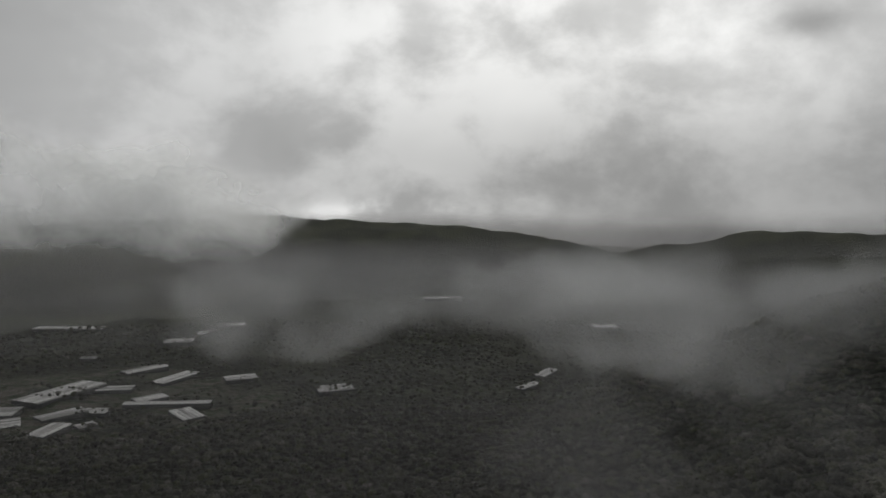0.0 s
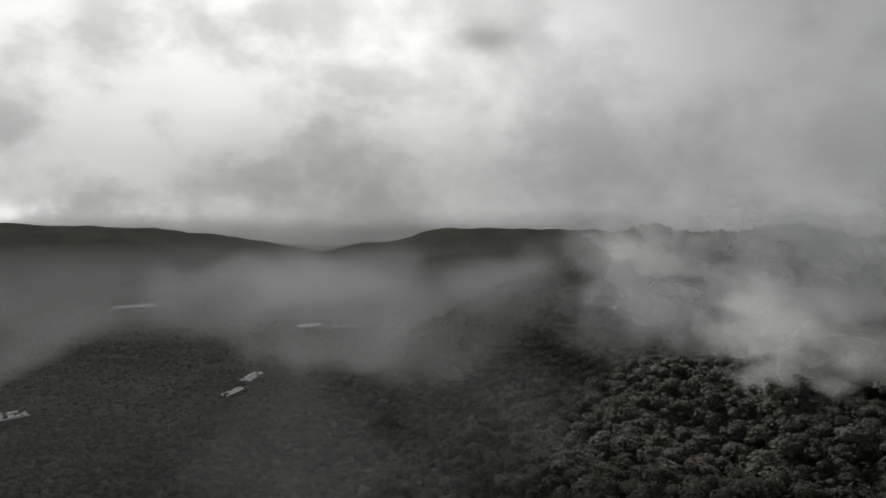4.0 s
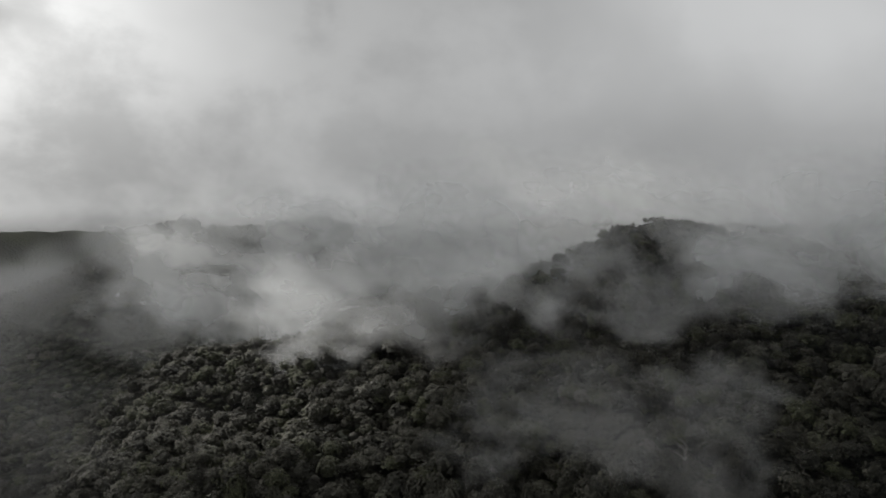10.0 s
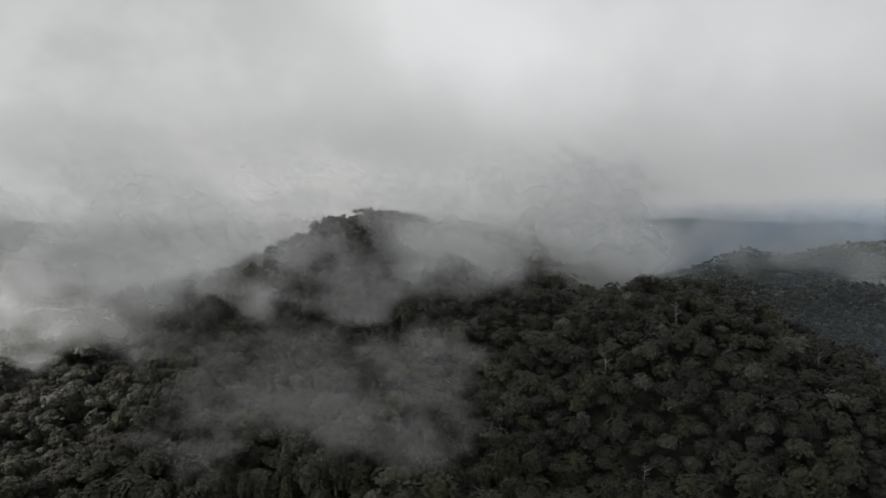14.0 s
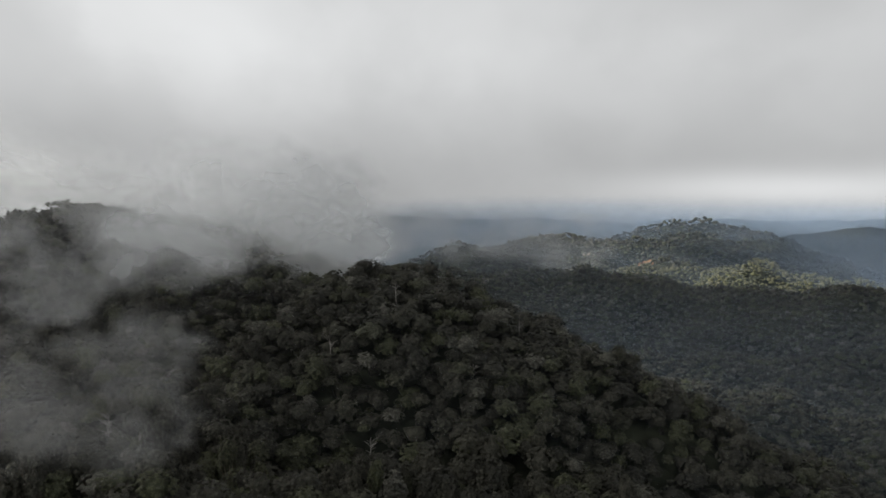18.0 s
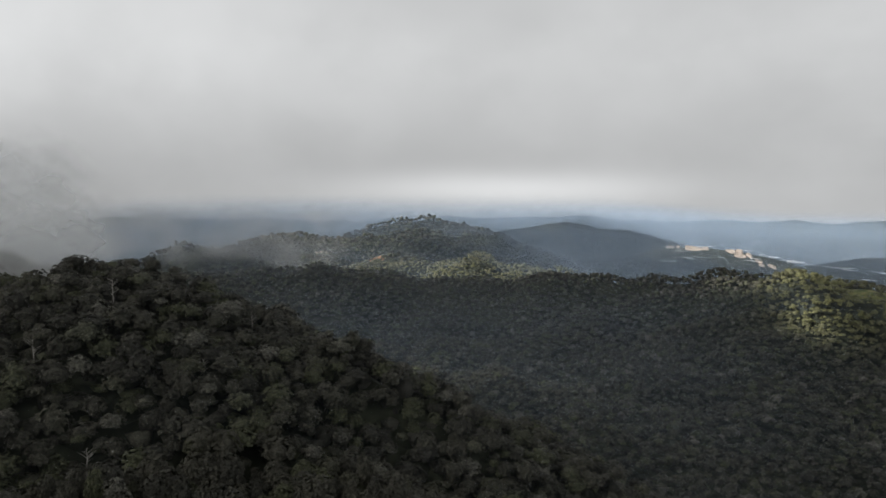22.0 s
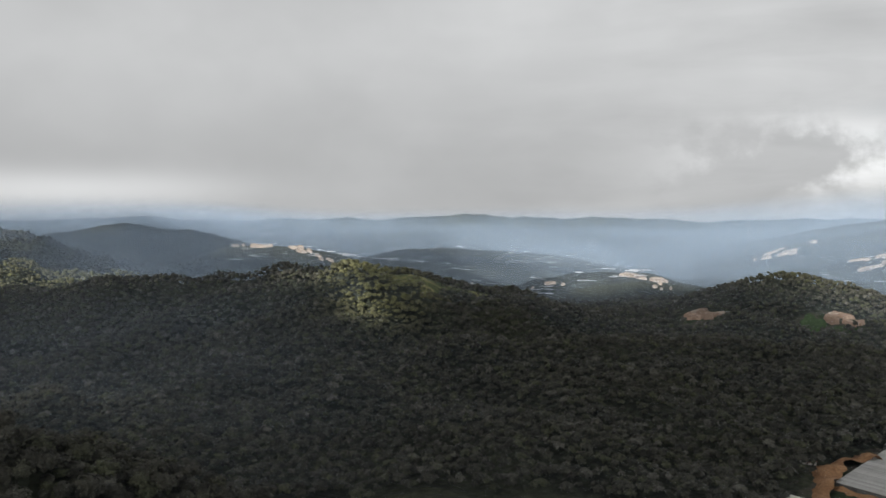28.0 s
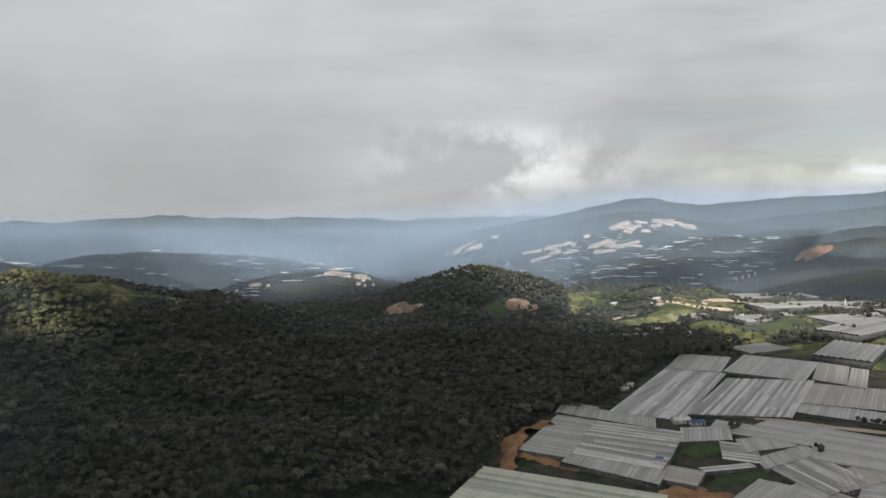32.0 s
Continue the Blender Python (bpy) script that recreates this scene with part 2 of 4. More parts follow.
DULL_SHEETING = sheeting_material("dull_sheeting", (0.36, 0.36, 0.35), (0.52, 0.52, 0.51))
DUSTY_SHEETING = sheeting_material("dusty_sheeting", (0.36, 0.34, 0.31), (0.50, 0.47, 0.43))
FADED_SHEETING = sheeting_material("faded_sheeting", (0.22, 0.22, 0.215), (0.36, 0.355, 0.34))
GREEN_SHEETING = sheeting_material("mossy_sheeting", (0.36, 0.38, 0.31), (0.62, 0.64, 0.54))
MIST = torn_mist_material("mist", (0.92, 0.94, 0.955), 0.12, 0.9, 0.78)
DECK = mist_material("cloud", (0.9, 0.9, 0.9), 0.002, -1.0, -0.6, 0.6)
# Haze tint painted into thin see-through sheets, bluer towards the south.
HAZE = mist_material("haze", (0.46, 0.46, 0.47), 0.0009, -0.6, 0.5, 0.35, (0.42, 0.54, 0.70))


def place(az, far, z=0.0):
    return Vector((far * math.sin(radians(az)), far * math.cos(radians(az)), z))


def mesh_object(name, verts, faces, mat, parent=None, attributes=None, smooth=False):
    data = bpy.data.meshes.new(name)
    verts = np.asarray(verts, np.float32)
    faces = np.asarray(faces, np.int32)
    sides = faces.shape[1]
    data.vertices.add(len(verts))
    data.vertices.foreach_set("co", verts.ravel())
    data.loops.add(faces.size)
    data.loops.foreach_set("vertex_index", faces.ravel())
    data.polygons.add(len(faces))
    data.polygons.foreach_set("loop_start", np.arange(0, faces.size, sides, dtype=np.int32))
    data.update(calc_edges=True)
    for key, values in (attributes or {}).items():
        data.attributes.new(key, "FLOAT", "POINT").data.foreach_set("value", np.asarray(values, np.float32))
    if smooth:
        data.polygons.foreach_set("use_smooth", np.ones(len(faces), bool))
    data.materials.append(mat)
    made = new(name, data)
    made.parent = parent
    return made


# ---- the land ----
RIDGES = []
CLEARINGS = ((-28, -1172, 46, 44), (148, -1178, 36, 36))


def ridge(az0, far0, z0, az1, far1, z1, slope, round_off=40.0):
    """A crest from one place to another, given by bearing, distance and height; it falls off by slope on both sides."""
    a, b = place(az0, far0, z0), place(az1, far1, z1)
    RIDGES.append((*a, *b, slope, round_off))


# the wooded hill under the mist, and its spurs
ridge(74, 500, 180, 81, 470, 169, 0.62)
ridge(81, 470, 169, 88, 400, 150, 0.62)
ridge(88, 400, 150, 96, 325, 154, 0.64, 30)
ridge(96, 325, 154, 103.7, 302, 137, 0.66, 25)
ridge(103.7, 302, 137, 112.3, 292, 121, 0.66, 25)
ridge(112.3, 292, 121, 120.6, 282, 99, 0.66, 25)
ridge(120.6, 282, 99, 129.3, 275, 78, 0.66, 25)
ridge(129.3, 275, 78, 139, 285, 32, 0.62, 25)
ridge(74, 500, 180, 64, 430, 146, 0.6)
ridge(64, 430, 146, 50, 400, 124, 0.6)
ridge(50, 400, 124, 38, 420, 101, 0.6, 30)
ridge(38, 420, 101, 33, 430, 74, 0.6, 30)
ridge(33, 430, 74, 27, 410, 49, 0.6, 30)
ridge(27, 410, 49, 18, 395, 16, 0.6, 30)
ridge(18, 395, 16, 8, 380, -20, 0.6)
ridge(50, 400, 124, 48, 262, 103, 0.5, 50)
ridge(64, 430, 146, 57, 262, 116, 0.5, 50)
ridge(79, 470, 168, 77, 205, 120, 0.42, 60)
ridge(90, 370, 150, 87, 235, 110, 0.5, 40)
# the second crest behind
ridge(38, 960, 160, 48, 940, 164, 0.5)
ridge(48, 940, 164, 85, 900, 160, 0.5)
ridge(38, 960, 160, 30, 1050, 80, 0.5)
ridge(30, 1050, 80, 23, 1050, -30, 0.5)
# the long ridge with the sunlit patch, across the valley
ridge(98, 1150, 74, 112, 1190, 71, 0.42)
ridge(112, 1190, 71, 118, 1200, 50, 0.42)
ridge(118, 1200, 53, 123, 1190, 48, 0.42)
ridge(123, 1190, 48, 129, 1160, 57, 0.42)
ridge(129, 1160, 57, 136, 1150, 60, 0.42)
ridge(136, 1150, 60, 142, 1110, 77, 0.42)
ridge(142, 1110, 77, 147, 1080, 86, 0.42)
ridge(147, 1080, 86, 150.5, 1060, 73, 0.42)
ridge(150.5, 1060, 73, 154.5, 1060, 61, 0.42)
ridge(154.5, 1060, 61, 158.4, 1080, 26, 0.40)
ridge(158.4, 1080, 26, 164, 1130, -22, 0.36)
ridge(150, 1050, 63.0, 146, 780, 1.0, 0.25, 80)
# the dome
ridge(177.6, 1320, 50.0, 179.6, 1330, 56.0, 0.44, 50)
ridge(177.2, 1320, 45.0, 170, 1240, 5.0, 0.4)
ridge(180, 1330, 45.0, 184.5, 1250, 7.0, 0.36)
# hills behind
ridge(103, 1950, 70, 110, 2050, 84, 0.36, 60)
ridge(110, 2050, 84, 116, 2000, 50, 0.36, 60)
ridge(108, 1700, 44, 117, 1680, 40, 0.32, 60)
ridge(117, 1680, 40, 124, 1620, 43, 0.32, 60)
ridge(124, 1620, 43, 133, 1500, 10, 0.32, 60)
ridge(112, 2450, 62, 117, 2420, 100, 0.45, 60)
ridge(117, 2420, 100, 119.6, 2400, 118, 0.45, 50)
ridge(119.6, 2400, 118, 121.8, 2380, 106, 0.45, 50)
ridge(121.8, 2380, 106, 125.6, 2240, 42, 0.42, 50)
ridge(125.6, 2240, 42, 129.5, 2050, -30, 0.4, 50)
ridge(127, 3350, 40, 130.5, 3300, 96, 0.45, 90)
ridge(130.5, 3300, 96, 134.2, 3200, 60, 0.45, 90)
ridge(134.2, 3200, 60, 138, 3000, -40, 0.4, 90)
ridge(137, 2700, 0, 143, 2650, -8, 0.3, 60)
ridge(143, 2650, -8, 152, 2600, -60, 0.3, 60)
ridge(163, 2250, -52, 168, 2150, -36, 0.3, 60)
ridge(168, 2150, -36, 172, 2150, -70, 0.3, 60)
ridge(150, 3300, -50, 162, 3300, -60, 0.25, 120)
# the green hill at the end of the fields
ridge(187, 1760, -24, 193, 1800, -17, 0.28, 40)
# the far mountains
ridge(183, 4300, 60, 191, 4300, 168, 0.3, 120)
ridge(191, 4300, 168, 197, 4400, 120, 0.3, 120)
ridge(197, 4400, 150, 215, 4300, 240, 0.3, 120)
ridge(196, 3300, 10, 212, 3000, 90, 0.25, 80)
ridge(212, 3000, 90, 225, 2700, 160, 0.25, 80)
ridge(-15, 3600, 134, -8, 3650, 104, 0.3, 60)
ridge(-8, 3650, 104, -4, 3650, 70, 0.3, 60)
ridge(-4, 3650, 76, 1, 3600, 78, 0.3, 60)
ridge(1, 3600, 78, 9, 3400, 8, 0.3, 60)
ridge(9, 3400, 8, 15, 3300, -30, 0.3, 80)
ridge(18, 3100, 30, 22, 3000, 78, 0.3, 80)
ridge(22, 3000, 78, 34, 2900, 85, 0.3, 80)
ridge(-12, 3600, 120, -40, 3300, 80, 0.3, 80)


def land(x, y):
    """The height of the ground at x, y (arrays)."""
    far = np.hypot(x, y)
    az = np.degrees(np.arctan2(x, y))
    north = 1 / (1 + np.exp((np.abs(az - 0) - 45) / 10)) * 1.0
    # the valley sinks towards the north and in the far south, and the last range closes the horizon
    base = 2.0 - 85 * north * np.clip((far - 250) / 800, 0, 1)
    base = base - (1 - north) * 175 * (lambda s: s * s * (3 - 2 * s))(np.clip((far - 1250) / 1700, 0, 1))
    base = base - 12 * np.exp(-(((az - 167) / 6) ** 2)) * np.clip((far - 900) / 250, 0, 1) - 30 * np.exp(-(((az - 162.5) / 4) ** 2)) * np.clip((far - 850) / 300, 0, 1) * np.clip((1900 - far) / 300, 0, 1)
    rim = np.clip((far - 3900) / 900, 0, 1)
    wave = 10 * np.sin(az * 0.21) + 8 * np.sin(az * 0.53 + 1) + 5 * np.sin(az * 1.3)
    base = base * (1 - rim ** 2) + rim ** 2 * (44 + wave - 165 * north)
    total = np.exp(base / 8)
    for ax, ay, az0, bx, by, bz, slope, soft in RIDGES:
        ux, uy = bx - ax, by - ay
        s = np.clip(((x - ax) * ux + (y - ay) * uy) / (ux * ux + uy * uy), 0, 1)
        d = np.hypot(x - ax - s * ux, y - ay - s * uy)
        crest = az0 + s * (bz - az0) - slope * (np.sqrt(d * d + soft * soft) - soft)
        total = total + np.exp(np.clip(crest, -400, 400) / 8)
    out = 8 * np.log(total)
    rough = np.clip((out + 200) / 60, 0, 1) * np.clip((far - 60) / 200, 0, 1)
    near = np.clip((480 - far) / 120, 0, 1) * np.clip((far - 90) / 80, 0, 1)
    spurs = near * (6.5 * np.sin(x * 0.062 - y * 0.045 + 1.8 * np.sin(y * 0.021)) * np.sin(y * 0.026 + x * 0.018 + 0.7) + 2.5 * np.sin(x * 0.11 + 1.5 * np.sin(y * 0.07)))
    gully = (np.sin(x * 0.021 + 2.1 * np.sin(y * 0.011)) * np.sin(y * 0.017 + 1.7 * np.sin(x * 0.013)) * 5
             + np.sin(x * 0.051 + y * 0.023 + 2 * np.sin(y * 0.03)) * 2.0)
    big = np.sin(x * 0.0047 + 1.3 * np.sin(y * 0.0031)) * np.sin(y * 0.0053 + 1.1 * np.sin(x * 0.0037)) * np.clip((far - 1500) / 1200, 0, 1) * 22
    flat = np.exp(-(((x + 170) / 260) ** 2 + ((y + 720) / 230) ** 2) ** 2)
    gully = gully * (1 + 1.5 * np.clip((far - 480) / 150, 0, 1) * np.clip((1250 - far) / 150, 0, 1) * np.clip((az - 90) / 15, 0, 1))
    craggy = np.clip((far - 1350) / 200, 0, 1) * np.clip((3000 - far) / 400, 0, 1) * np.clip((az - 92) / 8, 0, 1) * np.clip((140 - az) / 6, 0, 1)
    crag = 9 - 17 * np.abs(np.sin(x * 0.013 + 1.6 * np.sin(y * 0.009))) ** 0.8 + 8 * np.sin(y * 0.027 + 1.4 * np.sin(x * 0.019)) + 4 * np.sin(x * 0.06 + y * 0.045)
    out = out + craggy * crag
    rolling = np.clip((np.mod(az, 360) - 183) / 4, 0, 1) * np.clip((250 - np.mod(az, 360)) / 10, 0, 1)
    rolling = rolling * np.clip((far - 980) / 120, 0, 1) * np.clip((2100 - far) / 200, 0, 1)
    out = out + rolling * 9 * np.sin(x * 0.031 + 1.7 * np.sin(y * 0.019)) * np.sin(y * 0.027 + 1.3 * np.sin(x * 0.017))
    return out + gully * rough * (1 - flat) + big * (1 - rim) + 4.4 * flat + spurs


def cover(x, y):
    """0 where forest stands, 1 on open ground."""
    far, az = np.hypot(x, y), np.degrees(np.arctan2(x, y)) % 360
    edge = np.interp(far, (430, 472, 560, 630, 655, 730, 855, 960, 1060, 1120, 1160, 1400, 2500), (176, 178.2, 180.8, 183.6, 187.8, 190.0, 192.5, 197, 199, 190, 186, 185, 183))
    open_land = (az > edge) & (az < 260) & (far > 430) & (far < np.interp(az, (185, 195, 205), (2100, 1850, 1650)))
    grove = np.sin(x * 0.017 + 2 * np.sin(y * 0.009)) * np.sin(y * 0.021 + 1.5 * np.sin(x * 0.012)) > 0.40
    bare = np.exp(-(((x + 190) / 290) ** 2 + ((y + 690) / 290) ** 2) ** 3) > 0.5
    crest = far - np.interp(az, (144, 148, 154, 158), (1085, 1062, 1050, 1070))
    crown = (az > 143.6) & (az < 157.5) & (crest < 28) & (crest > np.interp(az, (143.6, 146, 149, 152, 157.5), (-20, -50, -34, -78, -20)) + 14 * np.sin(x * 0.11) * np.sin(y * 0.07))
    open_land = open_land | crown
    farms = (np.exp(-(((x + 460) / 230) ** 2 + ((y - 1040) / 230) ** 2) ** 2) > 0.4) & (np.sin(x * 0.03 + np.sin(y * 0.017)) * np.sin(y * 0.037) < 0.25)
    for cx, cy, rx, ry in CLEARINGS:
        farms = farms | (((x - cx) / rx) ** 2 + ((y - cy) / ry) ** 2 < 1)
    return np.where((open_land & ~(grove & (far > 1000))) | farms, np.where(bare | farms, 2.0, 1.0), 0.0)


def build_ground():
    rings = np.r_[np.linspace(0.01, 400, 41), np.geomspace(412, 4920, 190)]
    turns = np.radians(np.arange(0, 360, 0.75))
    n, m = len(rings), len(turns)
    r, a = np.meshgrid(rings, turns, indexing="ij")
    x, y = r * np.sin(a), r * np.cos(a)
    i, j = np.meshgrid(np.arange(n - 1), np.arange(m), indexing="ij")
    k = (j + 1) % m
    faces = np.stack([i * m + j, i * m + k, (i + 1) * m + k, (i + 1) * m + j], -1).reshape(-1, 4)
    verts = np.stack([x, y, land(x, y)], -1).reshape(-1, 3)
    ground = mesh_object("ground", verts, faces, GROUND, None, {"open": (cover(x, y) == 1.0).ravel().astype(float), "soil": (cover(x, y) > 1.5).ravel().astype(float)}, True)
    return tagged(ground, "hilly forest floor and valley land with open fields", "ground", kind="structure")


build_ground()


# ---- forest ----


def icosphere(level):
    bm = bmesh.new()
    bmesh.ops.create_icosphere(bm, subdivisions=level, radius=1)
    verts, faces = np.array([v.co for v in bm.verts]), np.array([[v.index for v in f.verts] for f in bm.faces])
    bm.free()
    return verts, faces


def dome(level, floor, seed, lumps=6, deep=0.3):
    """A lumpy crown: a ball bulging at some points, its underside cut away."""
    r = np.random.default_rng(seed)
    verts, faces = icosphere(level)
    heads = r.normal(size=(lumps, 3))
    heads[:, 2] = np.abs(heads[:, 2])
    heads /= np.linalg.norm(heads, axis=1, keepdims=True)
    near = (verts @ heads.T).max(1)
    verts = verts * (1 - deep + deep * np.clip((near - 0.4) / 0.6, 0, 1) + r.normal(0, 0.05, len(verts)))[:, None]
    faces = faces[verts[faces][:, :, 2].mean(1) > floor]
    used, faces = np.unique(faces, return_inverse=True)
    return verts[used], faces.reshape(-1, 3)


def clumps(count, seed, size, body):
    """Small bent tufts of leaves over a lumpy crown."""
    r = np.random.default_rng(seed + 100)
    bv, bf = body
    tri = bv[bf]
    pick = r.integers(0, len(tri), count)
    w = r.dirichlet((1, 1, 1), count)
    at = (tri[pick] * w[:, :, None]).sum(1)
    out = at / np.linalg.norm(at, axis=1, keepdims=True)
    at = at * r.uniform(0.94, 1.14, (count, 1))
    nrm = out + r.normal(0, 0.35, (count, 3)) + (0, 0, 0.7)
    nrm /= np.linalg.norm(nrm, axis=1, keepdims=True)
    side = np.cross(nrm, r.normal(size=(count, 3)))
    side /= np.linalg.norm(side, axis=1, keepdims=True)
    up = np.cross(nrm, side)
    s = size * r.uniform(0.6, 1.4, (count, 1))
    v = np.stack([at + side * s - nrm * s * 0.35, at + up * s * 0.8 + nrm * s * 0.2, at - side * s - nrm * s * 0.35, at - up * s * 0.8], 1)
    f = np.arange(count)[:, None, None] * 4 + np.array([[0, 1, 3], [1, 2, 3]])
    return v.reshape(-1, 3), f.reshape(-1, 3)


def joined(parts):
    verts, faces, at = [], [], 0
    for v, f in parts:
        verts.append(v)
        faces.append(f + at)
        at += len(v)
    return np.concatenate(verts), np.concatenate(faces)


def scatter(az0, az1, far0, far1, gap, seed):
    """Places on a shaken grid within a stretch of the plan."""
    r = np.random.default_rng(seed)
    n = int(2 * far1 / gap) + 2
    gx, gy = np.meshgrid(np.arange(n) * gap - far1, np.arange(n) * gap - far1)
    x, y = gx.ravel() + r.uniform(-0.5, 0.5, gx.size) * gap, gy.ravel() + r.uniform(-0.5, 0.5, gx.size) * gap
    far, az = np.hypot(x, y), np.degrees(np.arctan2(x, y))
    az = np.where(az < -120, az + 360, az)
    keep = (far >= far0) & (far < far1) & (az > az0) & (az < az1) & (cover(x, y) < 0.5)
    return x[keep], y[keep]


def in_sight(x, y, margin=22):
    """Whether a crown can be seen from above the slope; those behind the ridges may be simpler."""
    top = land(x, y) + margin
    seen = np.ones(len(x), bool)
    for f in np.linspace(0.3, 0.96, 23):
        seen &= land(x * f, y * f) < 222 + (top - 222) * f
    return seen


def forest(name, label, spots, templates, width, tall, seed):
    r = np.random.default_rng(seed)
    x, y = spots
    n = len(x)
    z = land(x, y)
    w = width * r.uniform(0.55, 1.55, n) * np.interp(np.hypot(x, y), (1250, 1750, 2500), (1.0, 1.25, 1.9))
    h = tall * r.uniform(0.55, 1.5, n)
    deep = w / h * r.uniform(0.6, 1.15, n)
    turn = r.uniform(0, 6.283, n)
    kind = r.integers(0, len(templates), n)
    plain = [dome(1, -0.05, 90 + k, 4, 0.45) for k in range(4)]
    seen = in_sight(x, y)
    kind = np.where(seen, kind, np.where((r.uniform(size=n) < 0.4) | in_sight(x, y, 34 + 0.035 * np.hypot(x, y)), len(templates) + kind % 4, -1))
    templates = [*templates, *plain]
    tint = r.uniform(0, 1, n)
    bearing, out = np.degrees(np.arctan2(x, y)) % 360, np.hypot(x, y)
    # Sunlight and paler growth painted into crowns: ridge patch, lit hill, dome top.
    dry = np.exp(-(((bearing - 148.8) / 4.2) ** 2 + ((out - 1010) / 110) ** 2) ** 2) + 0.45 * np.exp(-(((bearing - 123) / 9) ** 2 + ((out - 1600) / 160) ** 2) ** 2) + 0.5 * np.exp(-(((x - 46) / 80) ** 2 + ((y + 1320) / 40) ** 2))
    verts, faces, tints, sun_tints, at = [], [], [], [], 0
    for k, (tv, tf) in enumerate(templates):
        s = np.where(kind == k)[0]
        c, d = np.cos(turn[s])[:, None], np.sin(turn[s])[:, None]
        px = (tv[:, 0] * c - tv[:, 1] * d) * w[s, None] + x[s, None]
        py = (tv[:, 0] * d + tv[:, 1] * c) * w[s, None] + y[s, None]
        pz = tv[:, 2] * (h * deep)[s, None] + z[s, None] + h[s, None]
        verts.append(np.stack([px, py, pz], -1).reshape(-1, 3))
        faces.append((np.arange(len(s))[:, None, None] * len(tv) + tf + at).reshape(-1, 3))
        tints.append(np.repeat(tint[s], len(tv)))
        sun_tints.append(np.repeat(dry[s], len(tv)))
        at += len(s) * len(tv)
    made = mesh_object(name, np.concatenate(verts), np.concatenate(faces), FOLIAGE, None, {"tint": np.concatenate(tints), "dry": np.concatenate(sun_tints)})
    return tagged(made, label, "forest", kind="stuff")


def several(*lists):
    return np.concatenate([a for a, _ in lists]), np.concatenate([b for _, b in lists])


def build_forest():
    near = [joined([(lambda b: (b[0] * 0.86, b[1]))(dome(1, -0.4, k, 5, 0.35)), clumps(88, k, 0.165, dome(2, -0.15, k, 7, 0.45))]) for k in range(9)]
    mid = [joined([(lambda b: (b[0] * 0.9, b[1]))(dome(1, 0.0, 20 + k, 4, 0.4)), clumps(9, 20 + k, 0.36, dome(2, 0.0, 20 + k, 5, 0.4))]) for k in range(7)]
    rough = [joined([(lambda b: (b[0] * 0.88, b[1]))(dome(1, -0.2, k, 5, 0.35)), clumps(36, k, 0.23, dome(2, -0.1, k, 7, 0.45))]) for k in range(7)]
    wide = [dome(1, -0.1, 40 + k, 4, 0.45) for k in range(7)]
    x, y = scatter(2, 140, 170, 470, 5.3, 1)
    mine = (np.hypot(x, y) < 268) & (np.arctan2(x, y) > radians(40)) & (np.arctan2(x, y) < radians(128))
    forest("summit_forest", "dark forest canopy over the summit in the mist", scatter(50, 98, 470, 590, 5.8, 27), mid, 3.7, 8.5, 16)
    outer = np.hypot(x, y) > 385
    forest("hill_forest", "dense dark green montane forest canopy on the hill", (x[~mine & ~outer], y[~mine & ~outer]), near, 3.75, 8.5, 11)
    forest("crest_forest", "dark forest canopy along the crest of the hill", (x[outer], y[outer]), rough, 3.75, 8.5, 18)
    forest("understorey", "low dark undergrowth and saplings under the forest trees", several(scatter(20, 136, 60, 170, 7.0, 41), scatter(20, 136, 170, 400, 5.6, 42), scatter(58, 92, 400, 560, 6.0, 43)), wide, 3.4, 3.6, 17)
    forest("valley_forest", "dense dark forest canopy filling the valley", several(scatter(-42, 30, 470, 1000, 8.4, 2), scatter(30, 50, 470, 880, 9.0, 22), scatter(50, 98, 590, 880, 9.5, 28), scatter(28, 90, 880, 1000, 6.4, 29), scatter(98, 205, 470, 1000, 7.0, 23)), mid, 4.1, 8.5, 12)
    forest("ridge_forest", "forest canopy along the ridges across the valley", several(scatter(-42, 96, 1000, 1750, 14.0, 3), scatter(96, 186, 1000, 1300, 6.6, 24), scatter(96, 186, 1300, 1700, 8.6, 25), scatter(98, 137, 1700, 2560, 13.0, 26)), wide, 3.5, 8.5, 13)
    forest("field_groves", "dark groves between the sunlit fields", scatter(186, 236, 940, 2000, 8.6, 4), wide, 4.0, 6.0, 14)
    return x[mine], y[mine]


NEAR_SPOTS = build_forest()


def part(name, verts, faces, mat, parent, label="", smooth=False):
    made = mesh_object(name, verts, faces, mat, parent, None, smooth)
    return tagged(made, label) if label else made


def tube(path, radii, sides=6):
    """A tapered limb along a path of points."""
    path = np.asarray(path, float)
    verts, faces = [], []
    for k, (p, r) in enumerate(zip(path, radii)):
        ahead = path[min(k + 1, len(path) - 1)] - path[max(k - 1, 0)]
        ahead /= np.linalg.norm(ahead)
        side = np.cross(ahead, (0.3, 0.9, 0.1))
        side /= np.linalg.norm(side)
        up = np.cross(ahead, side)
        for n in range(sides):
            a = 2 * math.pi * n / sides
            verts.append(p + r * (math.cos(a) * side + math.sin(a) * up))
        if k:
            for n in range(sides):
                m = (n + 1) % sides
                b = (k - 1) * sides
                faces.append((b + n, b + m, b + sides + m, b + sides + n))
    return np.array(verts), np.array(faces)


def split(verts, quads):
    """Quads to triangles."""
    q = np.asarray(quads)
    return np.asarray(verts), np.concatenate([q[:, [0, 1, 2]], q[:, [0, 2, 3]]])


